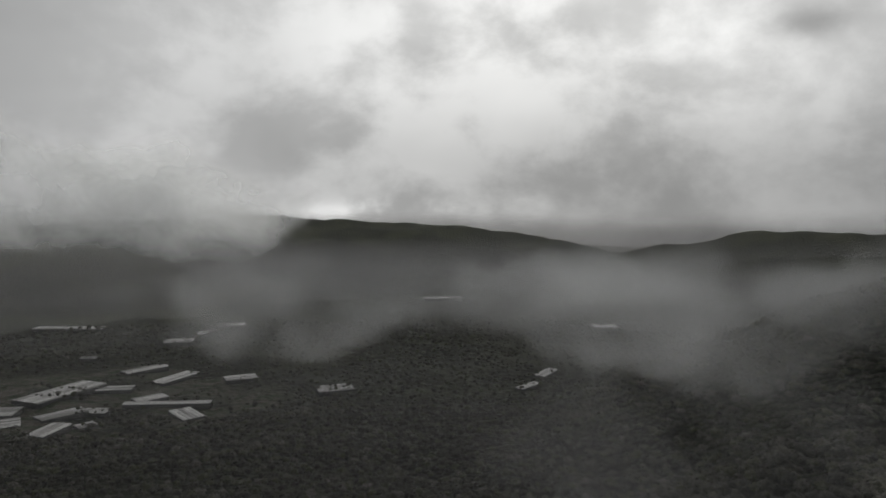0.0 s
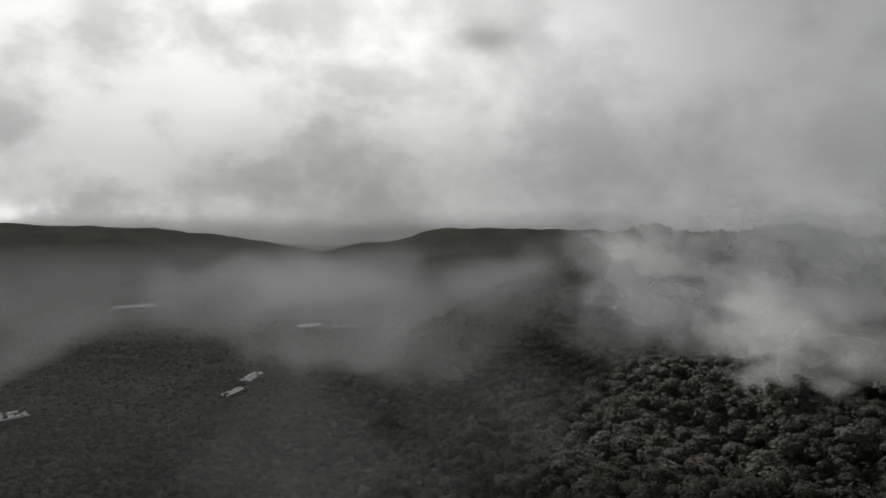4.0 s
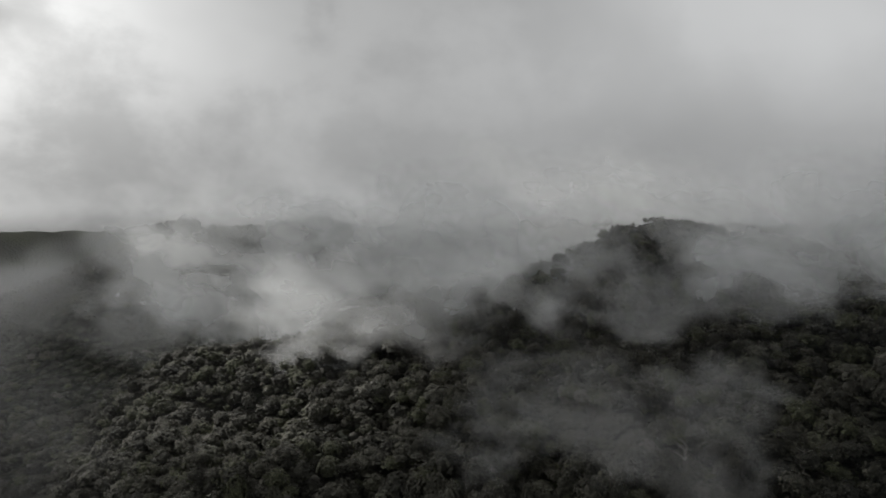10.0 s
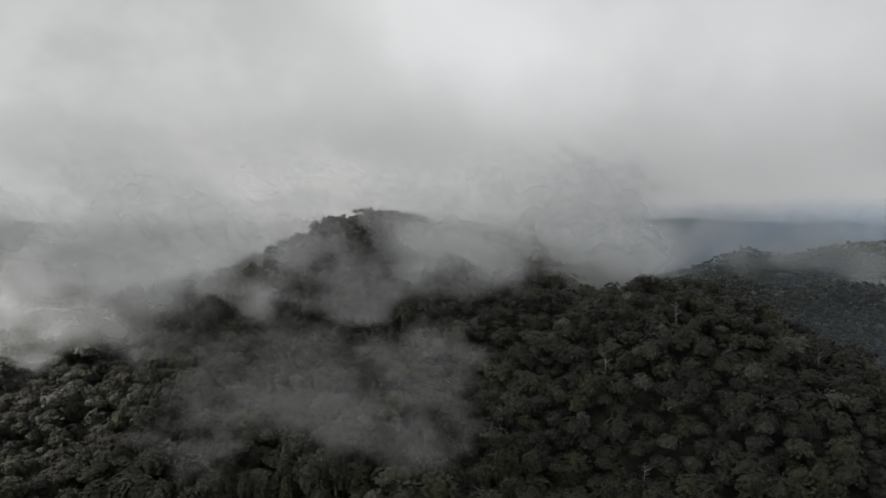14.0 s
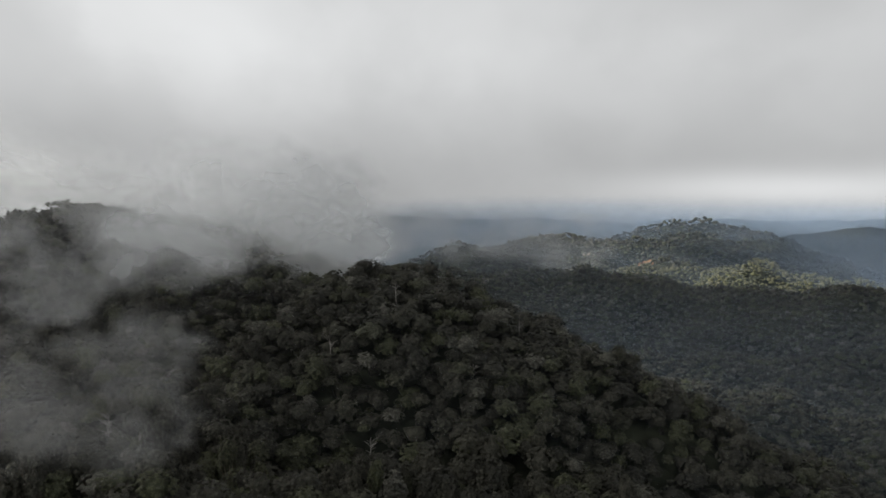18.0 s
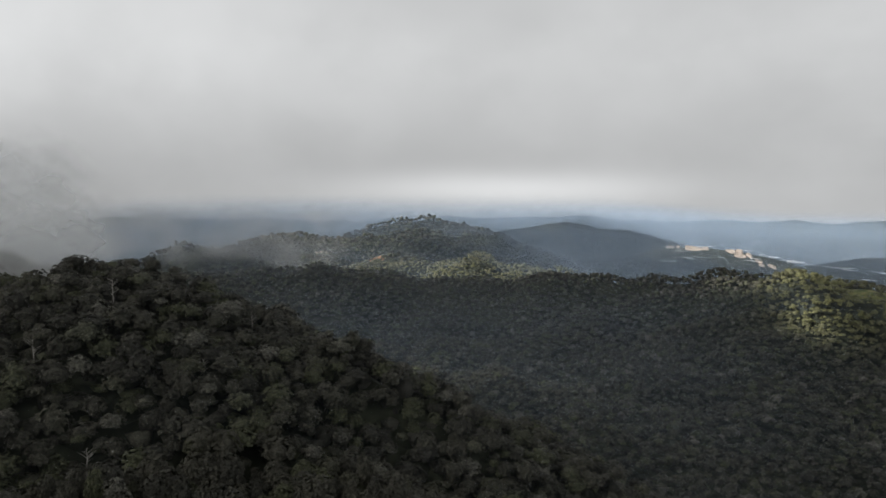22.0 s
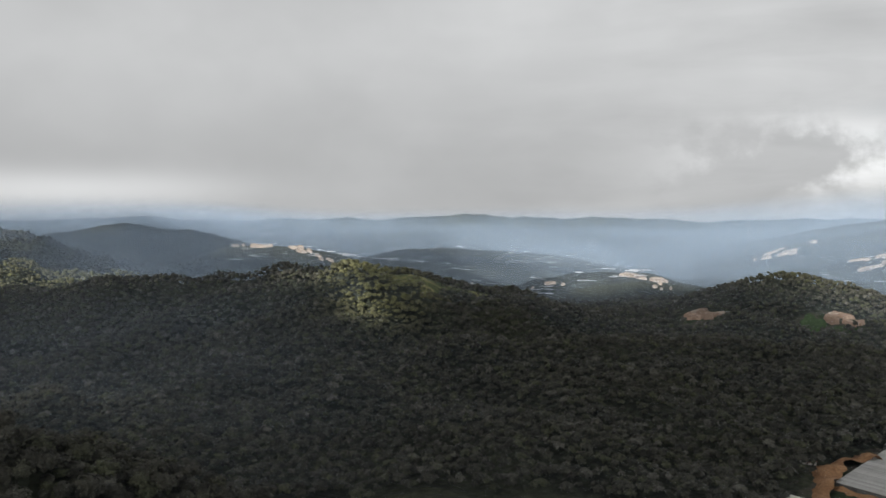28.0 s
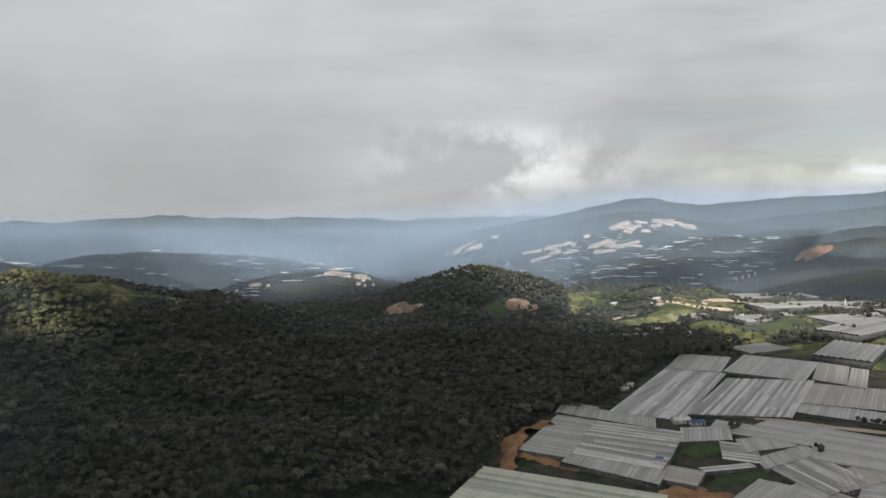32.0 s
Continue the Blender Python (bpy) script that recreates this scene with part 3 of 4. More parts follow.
def build_trees(spots):
    """The trees nearest to the hovering camera, each one a thing with trunk and crown."""
    r = np.random.default_rng(5)
    kinds = []
    for k in range(10):
        lumps = 5 + k % 4
        wide, tall = (3.0, 3.5, 2.3, 2.6, 3.9)[k % 5], (8.5, 9.5, 11.0, 7.5, 10.0)[k % 5]
        body, shell = dome(1, -0.5, 60 + k, lumps, 0.35), dome(3, -0.3, 60 + k, lumps, 0.45)
        v, f = joined([(body[0] * 0.84, body[1]), clumps(420, 60 + k, 0.125, shell)])
        v = v * (wide, wide, tall * 0.5) + (0, 0, tall)
        bend = r.normal(0, 0.35, (4, 2)).cumsum(0)
        path = [(b[0], b[1], z) for b, z in zip(bend, np.linspace(-1.5, tall, 4))]
        limbs = [split(*tube(path, (0.42, 0.33, 0.24, 0.1)))]
        for n in range(4):
            a = r.uniform(0, 6.28)
            start = np.array(path[2])
            limbs.append(split(*tube([start, start + (math.cos(a) * wide * 0.4, math.sin(a) * wide * 0.4, tall * 0.22), start + (math.cos(a) * wide * 0.7, math.sin(a) * wide * 0.7, tall * 0.4)], (0.18, 0.12, 0.05), 4)))
        kinds.append(((v, f), joined(limbs)))
    first = {}
    reach = np.hypot(*spots)
    order = np.argsort(np.where(reach > 196, reach, 1e6))[:300]
    rest = np.setdiff1d(np.arange(len(spots[0])), order)
    near = [joined([(lambda b: (b[0] * 0.86, b[1]))(dome(1, -0.4, k, 5, 0.35)), clumps(130, k, 0.145, dome(2, -0.25, k, 8, 0.42))]) for k in range(9)]
    forest("slope_forest", "dense dark green forest canopy on the slope", (spots[0][rest], spots[1][rest]), near, 3.7, 8.5, 15)
    for n in order:
        k = int(r.integers(0, 10))
        x, y = float(spots[0][n]), float(spots[1][n])
        at = pose(x, y, float(land(np.array([x]), np.array([y]))[0]), 0, 0, r.uniform(0, 360))
        at = at @ Matrix.Diagonal((*([float(r.uniform(0.85, 1.4))] * 3), 1))
        if k not in first:
            tree = new("tree")
            part("crown", *kinds[k][0], TREE_LEAVES, tree)
            part("trunk", *kinds[k][1], BARK, tree, "brown bark trunk with bare lower limbs")
            tagged(tree, ("broad-crowned evergreen tree in the dark montane forest", "tall narrow forest tree with dense dull green leaves", "small rounded forest tree on the steep slope")[k % 3], "tree", "forest trees on the slope")
            first[k] = tree
            tree.matrix_basis = at
        else:
            copy_thing(first[k], at).matrix_basis = at


build_trees(NEAR_SPOTS)


# ---- plastic-roofed vegetable shelters ----
def arch_span(length, width, rise, steps=5):
    """One arched bay of film on hoops, with a little thickness and a sag between the hoops."""
    n = max(2, int(length / 9) + 1)
    verts, faces = [], []
    for i in range(n):
        sag = 0.06 if i % 2 else 0.0
        for j in range(steps + 1):
            a = math.pi * j / steps
            verts.append((length * (i / (n - 1) - 0.5), -width * 0.5 * math.cos(a), (rise - sag) * math.sin(a)))
    for i in range(n - 1):
        for j in range(steps):
            b = i * (steps + 1) + j
            faces.append((b, b + 1, b + steps + 2, b + steps + 1))
    v = np.array(verts)
    low = v - (0, 0, 0.08)
    f = np.array(faces)
    return np.concatenate([v, low]), np.concatenate([f, f[:, ::-1] + len(v)])


def box(x0, y0, z0, x1, y1, z1):
    v = np.array([(x, y, z) for z in (z0, z1) for y in (y0, y1) for x in (x0, x1)], float)
    return v, np.array([(0, 2, 3, 1), (4, 5, 7, 6), (0, 1, 5, 4), (2, 6, 7, 3), (0, 4, 6, 2), (1, 3, 7, 5)])


def ground_at(x, y):
    return float(land(np.array([x]), np.array([y]))[0])


def shelter(x, y, turn, long, wide, span, roof_z, label="", posts=True, nets=True, film=None, group="plastic-roofed vegetable shelters", skew=0.0):
    """A shelter of arched bays side by side. long: along the bays, turned by that many degrees from east; wide: across them."""
    thing = new("greenhouse")
    if posts:
        long, wide = long * 1.03 + 1.5, wide * 1.03 + 1.5
    base = ground_at(x, y)
    thing.matrix_basis = pose(x, y, base, 0, 0, turn)
    count = max(1, round(wide / span))
    span = wide / count
    high = roof_z - base
    bay = None
    for k in range(count):
        across = -wide / 2 + span * (k + 0.5)
        if bay is None:
            bay = part("roof_span", *arch_span(long, span * 1.02, span * 0.24), film or SHEETING, thing, "", True)
            bay.location = (across * skew, across, high)
        else:
            ob = new("roof_span", bay.data)
            ob.parent, ob.location = thing, (across * skew, across, high + 0.1 * math.sin(k * 1.7))
    if posts:
        path = [(0, -span * 0.5 * math.cos(math.pi * j / 6), span * 0.22 * math.sin(math.pi * j / 6) + 0.05) for j in range(7)]
        hoop = None
        for bay_part in [o for o in thing.children]:
            for end in (-1, 1):
                ob = part("hoop", *tube(path, [0.09] * 7, 4), POST, bay_part) if hoop is None else new("hoop", hoop.data)
                hoop = hoop or ob
                ob.parent, ob.location = bay_part, (end * (long / 2 + 0.05), 0, 0)
    def slanted(verts, faces):
        return verts + np.stack([verts[:, 1] * skew, 0 * verts[:, 1], 0 * verts[:, 1]], 1), faces

    for side in (-1, 1) if nets else ():
        part("side_net", *slanted(*box(-long / 2, side * wide / 2 - 0.05, -3.0, long / 2, side * wide / 2 + 0.05, high - 0.25)), NETTING, thing, "dark netting along the side")
        part("end_net", *slanted(*box(side * (long / 2 - 0.6) - 0.05, -wide / 2, -3.0, side * (long / 2 - 0.6) + 0.05, wide / 2, high - 0.4)), NETTING, thing, "dark netting across the end")
    if posts:
        v, f = box(-0.09, -0.09, -3.5, 0.09, 0.09, high)
        first = None
        for side in (-1, 1):
            for k in range(0, count + 1, max(1, count // 10)):
                ob = part("post", v, f, POST, thing) if first is None else new("post", first.data)
                first = first or ob
                ob.parent, ob.location = thing, (side * (long / 2 - 0.2) + skew * (span * k - wide / 2), -wide / 2 + span * k, 0)
    return tagged(thing, label or "vegetable shelter of grey weathered plastic film on arches", "greenhouse", group)


def build_shelters():
    shelter(-171, -716, -117, 185, 58, 2.9, 8.0, "very large shelter with striped grey plastic roof", skew=-0.06)
    shelter(-228, -837, -114, 79, 52, 3.3, 8.6, "pale shelter at the far end of the striped roofs", skew=-0.12, film=DULL_SHEETING)
    shelter(-243, -700, -119, 143, 73, 3.1, 8.4, "very large shelter with silvery striped roof on open posts", skew=-0.49)
    shelter(-301, -821, -120, 96, 75, 3.3, 8.6, "wide shelter with even dull grey film", skew=-0.06, film=DULL_SHEETING)
    shelter(-353, -797, -116, 87, 29, 3.3, 8.6, "shelter of dusty beige film", skew=0.25, film=DUSTY_SHEETING)
    shelter(-371, -777, -117, 85, 15, 3.3, 8.8, "narrow shelter of newer cream film", skew=0.12, film=DUSTY_SHEETING)
    shelter(-329, -705, -119, 80, 69, 3.3, 8.2, "wide shelter of dusty film behind a hedge", skew=-0.18, film=DUSTY_SHEETING)
    shelter(-300, -652, -119, 36, 73, 3.3, 7.6, "lower shelter of dull film along a hedge", film=DULL_SHEETING)
    shelter(-72, -642, -108, 33, 30, 3.0, 9.2, "narrow pale shelter with scalloped edges along the forest", skew=0.22, film=DULL_SHEETING)
    shelter(-108, -620, -101, 27, 49, 3.0, 9.0, "narrow pale shelter with scalloped edges above the long roof", skew=0.28, film=DULL_SHEETING)
    shelter(-54, -579, 157, 35, 92, 3.6, 7.6, "shelter with finely ribbed grey roof above a red earth bank", skew=-0.02, film=DULL_SHEETING)
    shelter(-108, -577, 159, 66, 50, 3.6, 8.2, "long shelter with streaked grey plastic roof", skew=0.02)
    shelter(-93, -539, 154, 64, 32, 3.6, 7.4, "low shelter of patched grey film below the long roof", skew=-0.01)
    shelter(-83, -514, -115, 26, 67, 3.6, 6.6, "shelter of newer pale film with short bays", skew=0.13, film=DULL_SHEETING)
    shelter(-40, -452, -20, 118, 62, 5.2, 8.0, "shelter with greenish weathered film beside the red cutting", film=GREEN_SHEETING)
    shelter(-166, -586, -104, 34, 36, 3.3, 8.0, "small dark shelter beside the sheds", skew=-0.46, film=DULL_SHEETING)
    shelter(-180, -548, 161, 24, 36, 3.3, 7.4, "small shelter of stepped bays over the grass bank", skew=-0.11)
    shelter(-230, -597, -28, 46, 52, 3.3, 8.2, "wide shelter below the lane and hedge", skew=0.37, film=DULL_SHEETING)
    shelter(-272, -572, -32, 62, 50, 3.3, 8.2, "wide shelter with even dull film below the lane", skew=0.18, film=DULL_SHEETING)
    shelter(-256, -536, -29, 52, 28, 3.3, 7.6, skew=-0.14, film=DULL_SHEETING)
    shelter(-206, -568, -96, 28, 40, 3.3, 7.8, "low slanting shelter between two dark lanes", skew=-0.51, film=DULL_SHEETING)
    shelter(-211, -541, -90, 20, 46, 3.3, 7.2, "narrow shelter with uneven film along a dark lane", skew=-0.69, film=DULL_SHEETING)
    shelter(-219, -511, -71, 52, 46, 3.3, 6.8, "shelter with ribbed grey roof stepping down the slope", skew=-0.40)
    shelter(-250, -508, -96, 32, 46, 3.3, 6.8, "shelter of brownish thin film beside the hedge", skew=-0.72, film=DUSTY_SHEETING)
    shelter(-174, -473, -129, 42, 26, 3.3, 6.4, "small shelter with ribbed roof above the dark grass", skew=-0.15, film=DULL_SHEETING)
    shelter(-246, -484, -13, 17, 44, 3.3, 6.4, skew=0.32, film=DULL_SHEETING)
    shelter(-162, -519, 17, 38, 6, 3.0, 6.2, "single narrow plastic tunnel on a grass terrace")
    shelter(-128, -505, -26, 24, 26, 4.2, 5.2, "shelter of short stepped bays over bare earth", film=DUSTY_SHEETING)
    shelter(-196, -606, -28, 34, 22, 3.3, 7.8, "small shelter of dull film under the lane", film=DULL_SHEETING)
    shelter(-205, -470, -50, 40, 30, 3.3, 6.0, "low shelter with ribbed roof on the lower terrace", film=DULL_SHEETING)
    shelter(-300, -440, 40, 90, 60, 4.0, 6.0)
    shelter(-350, -520, 132, 80, 56, 3.6, 7.0)
    shelter(-380, -600, 140, 90, 70, 3.6, 7.6)
    shelter(-415, -720, 62, 110, 44, 3.4, 8.4)
    # farther terraces among the green fields
    for x, y, turn, long, wide in ((-420, -900, 55, 110, 60), (-330, -950, 30, 70, 40), (-470, -820, 62, 90, 70), (-500, -1050, 40, 130, 60), (-420, -1180, 20, 110, 50), (-560, -1180, 20, 140, 70), (-300, -1130, 35, 46, 24), (-520, -1330, 15, 150, 60), (-640, -1420, 10, 160, 80), (-440, -1500, 20, 110, 50), (-700, -1250, 25, 150, 80), (-620, -1000, 40, 150, 80), (-600, -1650, 10, 170, 70), (-180, -1010, 10, 60, 16)):
        shelter(x, y, turn, long, wide, 7.0, ground_at(x, y) + 5.0, "distant shelter of pale plastic film on a terrace", posts=False, film=FADED_SHEETING, group="shelters on the far terraces")
    # the farms in the dark northern valley
    for x, y, turn, long, wide in ((-805, 1596, 0, 150, 34), (-512, 1590, 60, 60, 30), (-530, 1482, 10, 56, 34), (-484, 1692, 20, 60, 40), (-620, 1290, 5, 28, 18), (-503, 1240, 50, 74, 26), (-436, 1196, 66, 84, 28), (-326, 1184, 25, 50, 30), (-168, 1142, 20, 56, 36), (-553, 1062, 68, 120, 50), (-495, 1102, 8, 58, 24), (-420, 1050, 46, 44, 26), (-386, 1028, 4, 120, 14), (-498, 955, 50, 60, 26), (-341, 976, 130, 56, 30), (-471, 870, 80, 52, 26), (-452, 925, 48, 24, 20), (-469, 992, 0, 36, 24), (363, 1671, 10, 60, 44), (444, 1600, 4, 90, 22), (172, 1234, 60, 60, 20), (130, 1130, 50, 50, 14), (0, 2157, 4, 110, 40), (-560, 880, 30, 90, 40), (-600, 960, 10, 80, 40)):
        shelter(x, y, turn, long, wide, 6.0, ground_at(x, y) + 5.0, "small plastic shelter in the dark valley", posts=False, group="shelters in the northern valley")


build_shelters()


# ---- bare ground, banks and terraces ----
def bare_patch(name, label, x, y, rx, ry, mat, seed, turn=0.0, category="bare ground"):
    """A patch of other ground lying over the land, with a ragged outline and a little relief."""
    r = np.random.default_rng(seed)
    lift = 0.5 + (0.0028 if math.hypot(x, y) > 1000 else 0.0013) * math.hypot(x, y)
    n, m = 7, 40
    waves = [(k, r.uniform(0, 6.28), r.uniform(0.3, 1.0) * 0.5 / k) for k in range(2, 9)]
    rings, turns = np.meshgrid(np.linspace(0.02, 1, n), np.linspace(0, 2 * np.pi, m, endpoint=False), indexing="ij")
    edge = 1 + sum(amp * np.sin(k * turns + ph) for k, ph, amp in waves)
    u, v = rings * edge * rx * np.cos(turns), rings * edge * ry * np.sin(turns)
    c, d = math.cos(radians(turn)), math.sin(radians(turn))
    px, py = x + u * c - v * d, y + u * d + v * c
    pz = land(px, py) + lift * np.where(rings > 0.99, -0.6, 1.0) + r.normal(0, 0.15, px.shape)
    i, j = np.meshgrid(np.arange(n - 1), np.arange(m), indexing="ij")
    k = (j + 1) % m
    faces = np.stack([i * m + j, (i + 1) * m + j, (i + 1) * m + k, i * m + k], -1).reshape(-1, 4)
    verts = np.stack([px - x, py - y, pz - pz[0, 0]], -1).reshape(-1, 3)
    ob = mesh_object(name, verts, faces, mat)
    ob.location = (x, y, float(pz[0, 0]))
    return tagged(ob, label, category)


def earth_bank(points, high, label, seed, wide=15.0):
    """A cut face of raw earth that follows a line, gullied by rain."""
    r = np.random.default_rng(seed)
    path = np.array(points, float)
    dense = np.concatenate([np.linspace(a, b, 14, endpoint=False) for a, b in zip(path[:-1], path[1:])] + [path[-1:]])
    along = np.gradient(dense, axis=0)
    along /= np.linalg.norm(along, axis=1, keepdims=True)
    side = np.stack([-along[:, 1], along[:, 0]], 1)
    rows = 7
    verts = []
    for k in range(rows):
        f = k / (rows - 1)
        swell = 1 + 0.3 * np.sin(np.arange(len(dense)) * 0.21 + seed) + 0.16 * np.sin(np.arange(len(dense)) * 0.83)
        out = (f - 0.5) * wide * swell + r.normal(0, 0.6, len(dense)) + (1.6 * np.abs(np.sin(np.arange(len(dense)) * 0.7)) if 0 < k < rows - 1 else 0.0)
        rise = high * math.sin(math.pi * min(1.0, f * 1.25) * 0.5) * (0.8 + 0.25 * np.sin(np.arange(len(dense)) * 0.45))
        p = dense + side * out[:, None]
        verts.append(np.stack([p[:, 0], p[:, 1], land(p[:, 0], p[:, 1]) - 0.8 + rise * np.minimum(1, np.minimum(np.arange(len(dense)), np.arange(len(dense))[::-1]) / 4)], -1))
    verts = np.array(verts)
    n, m = verts.shape[:2]
    i, j = np.meshgrid(np.arange(n - 1), np.arange(m - 1), indexing="ij")
    faces = np.stack([i * m + j, i * m + j + 1, (i + 1) * m + j + 1, (i + 1) * m + j], -1).reshape(-1, 4)
    base = verts.reshape(-1, 3).mean(0)
    ob = mesh_object("earth_bank", verts.reshape(-1, 3) - base, faces, EARTH)
    ob.location = base
    return tagged(ob, label, "earth bank")


def house(x, y, turn, long, wide, high, roof_mat, label, wall_mat=None, storeys=1, name="house", flat=False):
    thing = new(name)
    thing.matrix_basis = pose(x, y, ground_at(x, y), 0, 0, turn)
    part("wall", *box(-long / 2, -wide / 2, -1.5, long / 2, wide / 2, high), wall_mat or WALL_PAINT, thing)
    if flat:
        part("roof", *box(-long / 2 - 0.3, -wide / 2 - 0.3, high, long / 2 + 0.3, wide / 2 + 0.3, high + 0.5), roof_mat, thing, "flat roof")
    else:
        e, rise = 0.6, wide * 0.22
        v = np.array([(sx * (long / 2 + e), sy * (wide / 2 + e), high - 0.1 + t) for t in (0.0, 0.16) for sx in (-1, 1) for sy in (-1, 1)] + [(sx * (long / 2 + e), 0, high + rise + t) for t in (0.0, 0.16) for sx in (-1, 1)])
        f = np.array([(4, 6, 11, 10), (5, 10, 11, 7), (0, 8, 9, 2), (1, 3, 9, 8), (0, 4, 10, 8), (1, 8, 10, 5), (2, 9, 11, 6), (3, 7, 11, 9), (0, 2, 6, 4), (1, 5, 7, 3)])
        part("roof", v, f, roof_mat, thing, "low pitched metal roof")
        g = np.array([(sx * long / 2, sy * wide / 2, high) for sx in (-1, 1) for sy in (-1, 1)] + [(sx * long / 2, 0, high + rise * 0.98) for sx in (-1, 1)])
        part("gable", g, np.array([(0, 1, 4), (2, 5, 3)]), wall_mat or WALL_PAINT, thing)
    step = high / storeys
    for k in range(storeys):
        for side in (-1, 1):
            for n in range(max(2, int(long / 4))):
                u = -long / 2 + long * (n + 0.5) / max(2, int(long / 4))
                z = step * k + step * 0.4
                part("window" if n or k else "door", *box(u - 0.6, side * wide / 2 - 0.03, z if n or k else 0.0, u + 0.6, side * wide / 2 + 0.05, z + min(1.3, step * 0.45)), DARK_GAP, thing)
    return tagged(thing, label, "house" if name == "house" else "building")


def build_bare_ground():
    for k, (x, y, rx, ry, t) in enumerate(((140, -1184, 11, 15, 14), (158, -1178, 13, 10, -10), (150, -1204, 9, 16, 4), (168, -1190, 7, 9, 0), (128, -1190, 8, 6, 30))):
        bare_patch("earth_scar", "raw reddish earth clearing with tracks in the forest", x, y, rx, ry, SCAR, 120 + k, t)
    bare_patch("dirt_track", "pale dirt track leaving the clearing", 128, -1196, 13, 2.2, PALE_EARTH, 2, 40, "track")
    bare_patch("green_plot", "bright green vegetable plot in a forest clearing", -2, -1170, 17, 26, CROP, 3, 0, "field")
    for k, (x, y, rx, ry, t) in enumerate(((-28, -1190, 11, 15, -8), (-50, -1184, 9, 13, 20), (-40, -1208, 14, 9, -4), (-63, -1192, 7, 9, 0))):
        bare_patch("earth_scar", "raw brown earth slope above the green plot", x, y, rx, ry, SCAR, 130 + k, t)
    bare_patch("green_plot", "small green plot below the bare slope", -42, -1150, 22, 9, CROP, 5, -6, "field")
    for k, (x, y, rx, ry) in enumerate(((-56, -1186, 9, 5), (-30, -1206, 8, 4), (160, -1202, 9, 5))):
        bare_patch("earth_heap", "pale heap of dug earth on the raw slope", x, y, rx, ry, PALE_EARTH, 90 + k, 20 * k)
    bare_patch("landslip", "red landslip scar on the sunlit hillside", 1717, -835, 20, 12, EARTH, 66, 65)
    bare_patch("landslip", "pale landslip scar beside the mist", 1770, -707, 15, 9, PALE_EARTH, 67, 65)
    # the cleared terraces far off
    for n, (x, y, rx, ry) in enumerate(((366, -2030, 38, 26), (430, -2080, 90, 22), (1762, -2035, 70, 22), (1530, -2064, 80, 24), (-634, -3633, 120, 60), (-840, -3690, 130, 40), (-451, -3449, 190, 60), (-278, -3541, 120, 60), (-192, -3419, 40, 40), (133, -3889, 130, 70), (700, -2050, 50, 30), (1010, -2250, 40, 18))):
        chance = np.random.default_rng(70 + n)
        for k in range(13 if rx > 60 else 5):
            sx, sy = x + chance.normal(0, 0.6) * rx, y + chance.normal(0, 0.55) * ry
            bare_patch("cleared_terrace", "pale cleared terrace cut into the far hillside", sx, sy, rx * chance.uniform(0.08, 0.26), ry * chance.uniform(0.05, 0.19), PALE_EARTH, 200 + 20 * n + k, chance.normal(0, 12))
    bare_patch("landslip", "long reddish landslip on the dark far slope", -1076, -2596, 95, 34, EARTH, 40, 35)
    # the terraces between the shelters
    bare_patch("grass_terrace", "dark green grass terrace between the shelters", -159, -560, 20, 13, CROP, 41, 20, "terrace")
    bare_patch("grass_terrace", "dark green grass slope below the tunnel", -170, -515, 27, 15, CROP, 42, 15, "terrace")
    bare_patch("yard", "bare reddish earth yard beside the stepped shelters", -128, -478, 26, 16, EARTH, 43, 20, "yard")
    bare_patch("track", "pale dirt lane along the big shelters", -230, -634, 92, 4, PALE_EARTH, 44, 160, "track")
    for n, (x, y, rx, ry, t) in enumerate(((-190, -1200, 60, 5, 30), (-330, -1290, 80, 6, -10), (-250, -1120, 40, 5, 60), (-420, -1400, 90, 7, 15))):
        bare_patch("field_track", "pale track between the sunlit fields", x, y, rx, ry * 0.5, PALE_EARTH, 50 + n, t, "track")
    earth_bank(((-44, -612), (-26, -594), (-13, -570), (-13, -542), (-7, -512), (3, -480)), 8.0, "steep fluted cutting of raw orange earth beside the forest", 1, 17.0)
    earth_bank(((-16, -543), (-33, -531), (-52, -520), (-78, -508), (-100, -496)), 3.4, "low face of red earth under the shelter edge", 2, 11.0)


build_bare_ground()


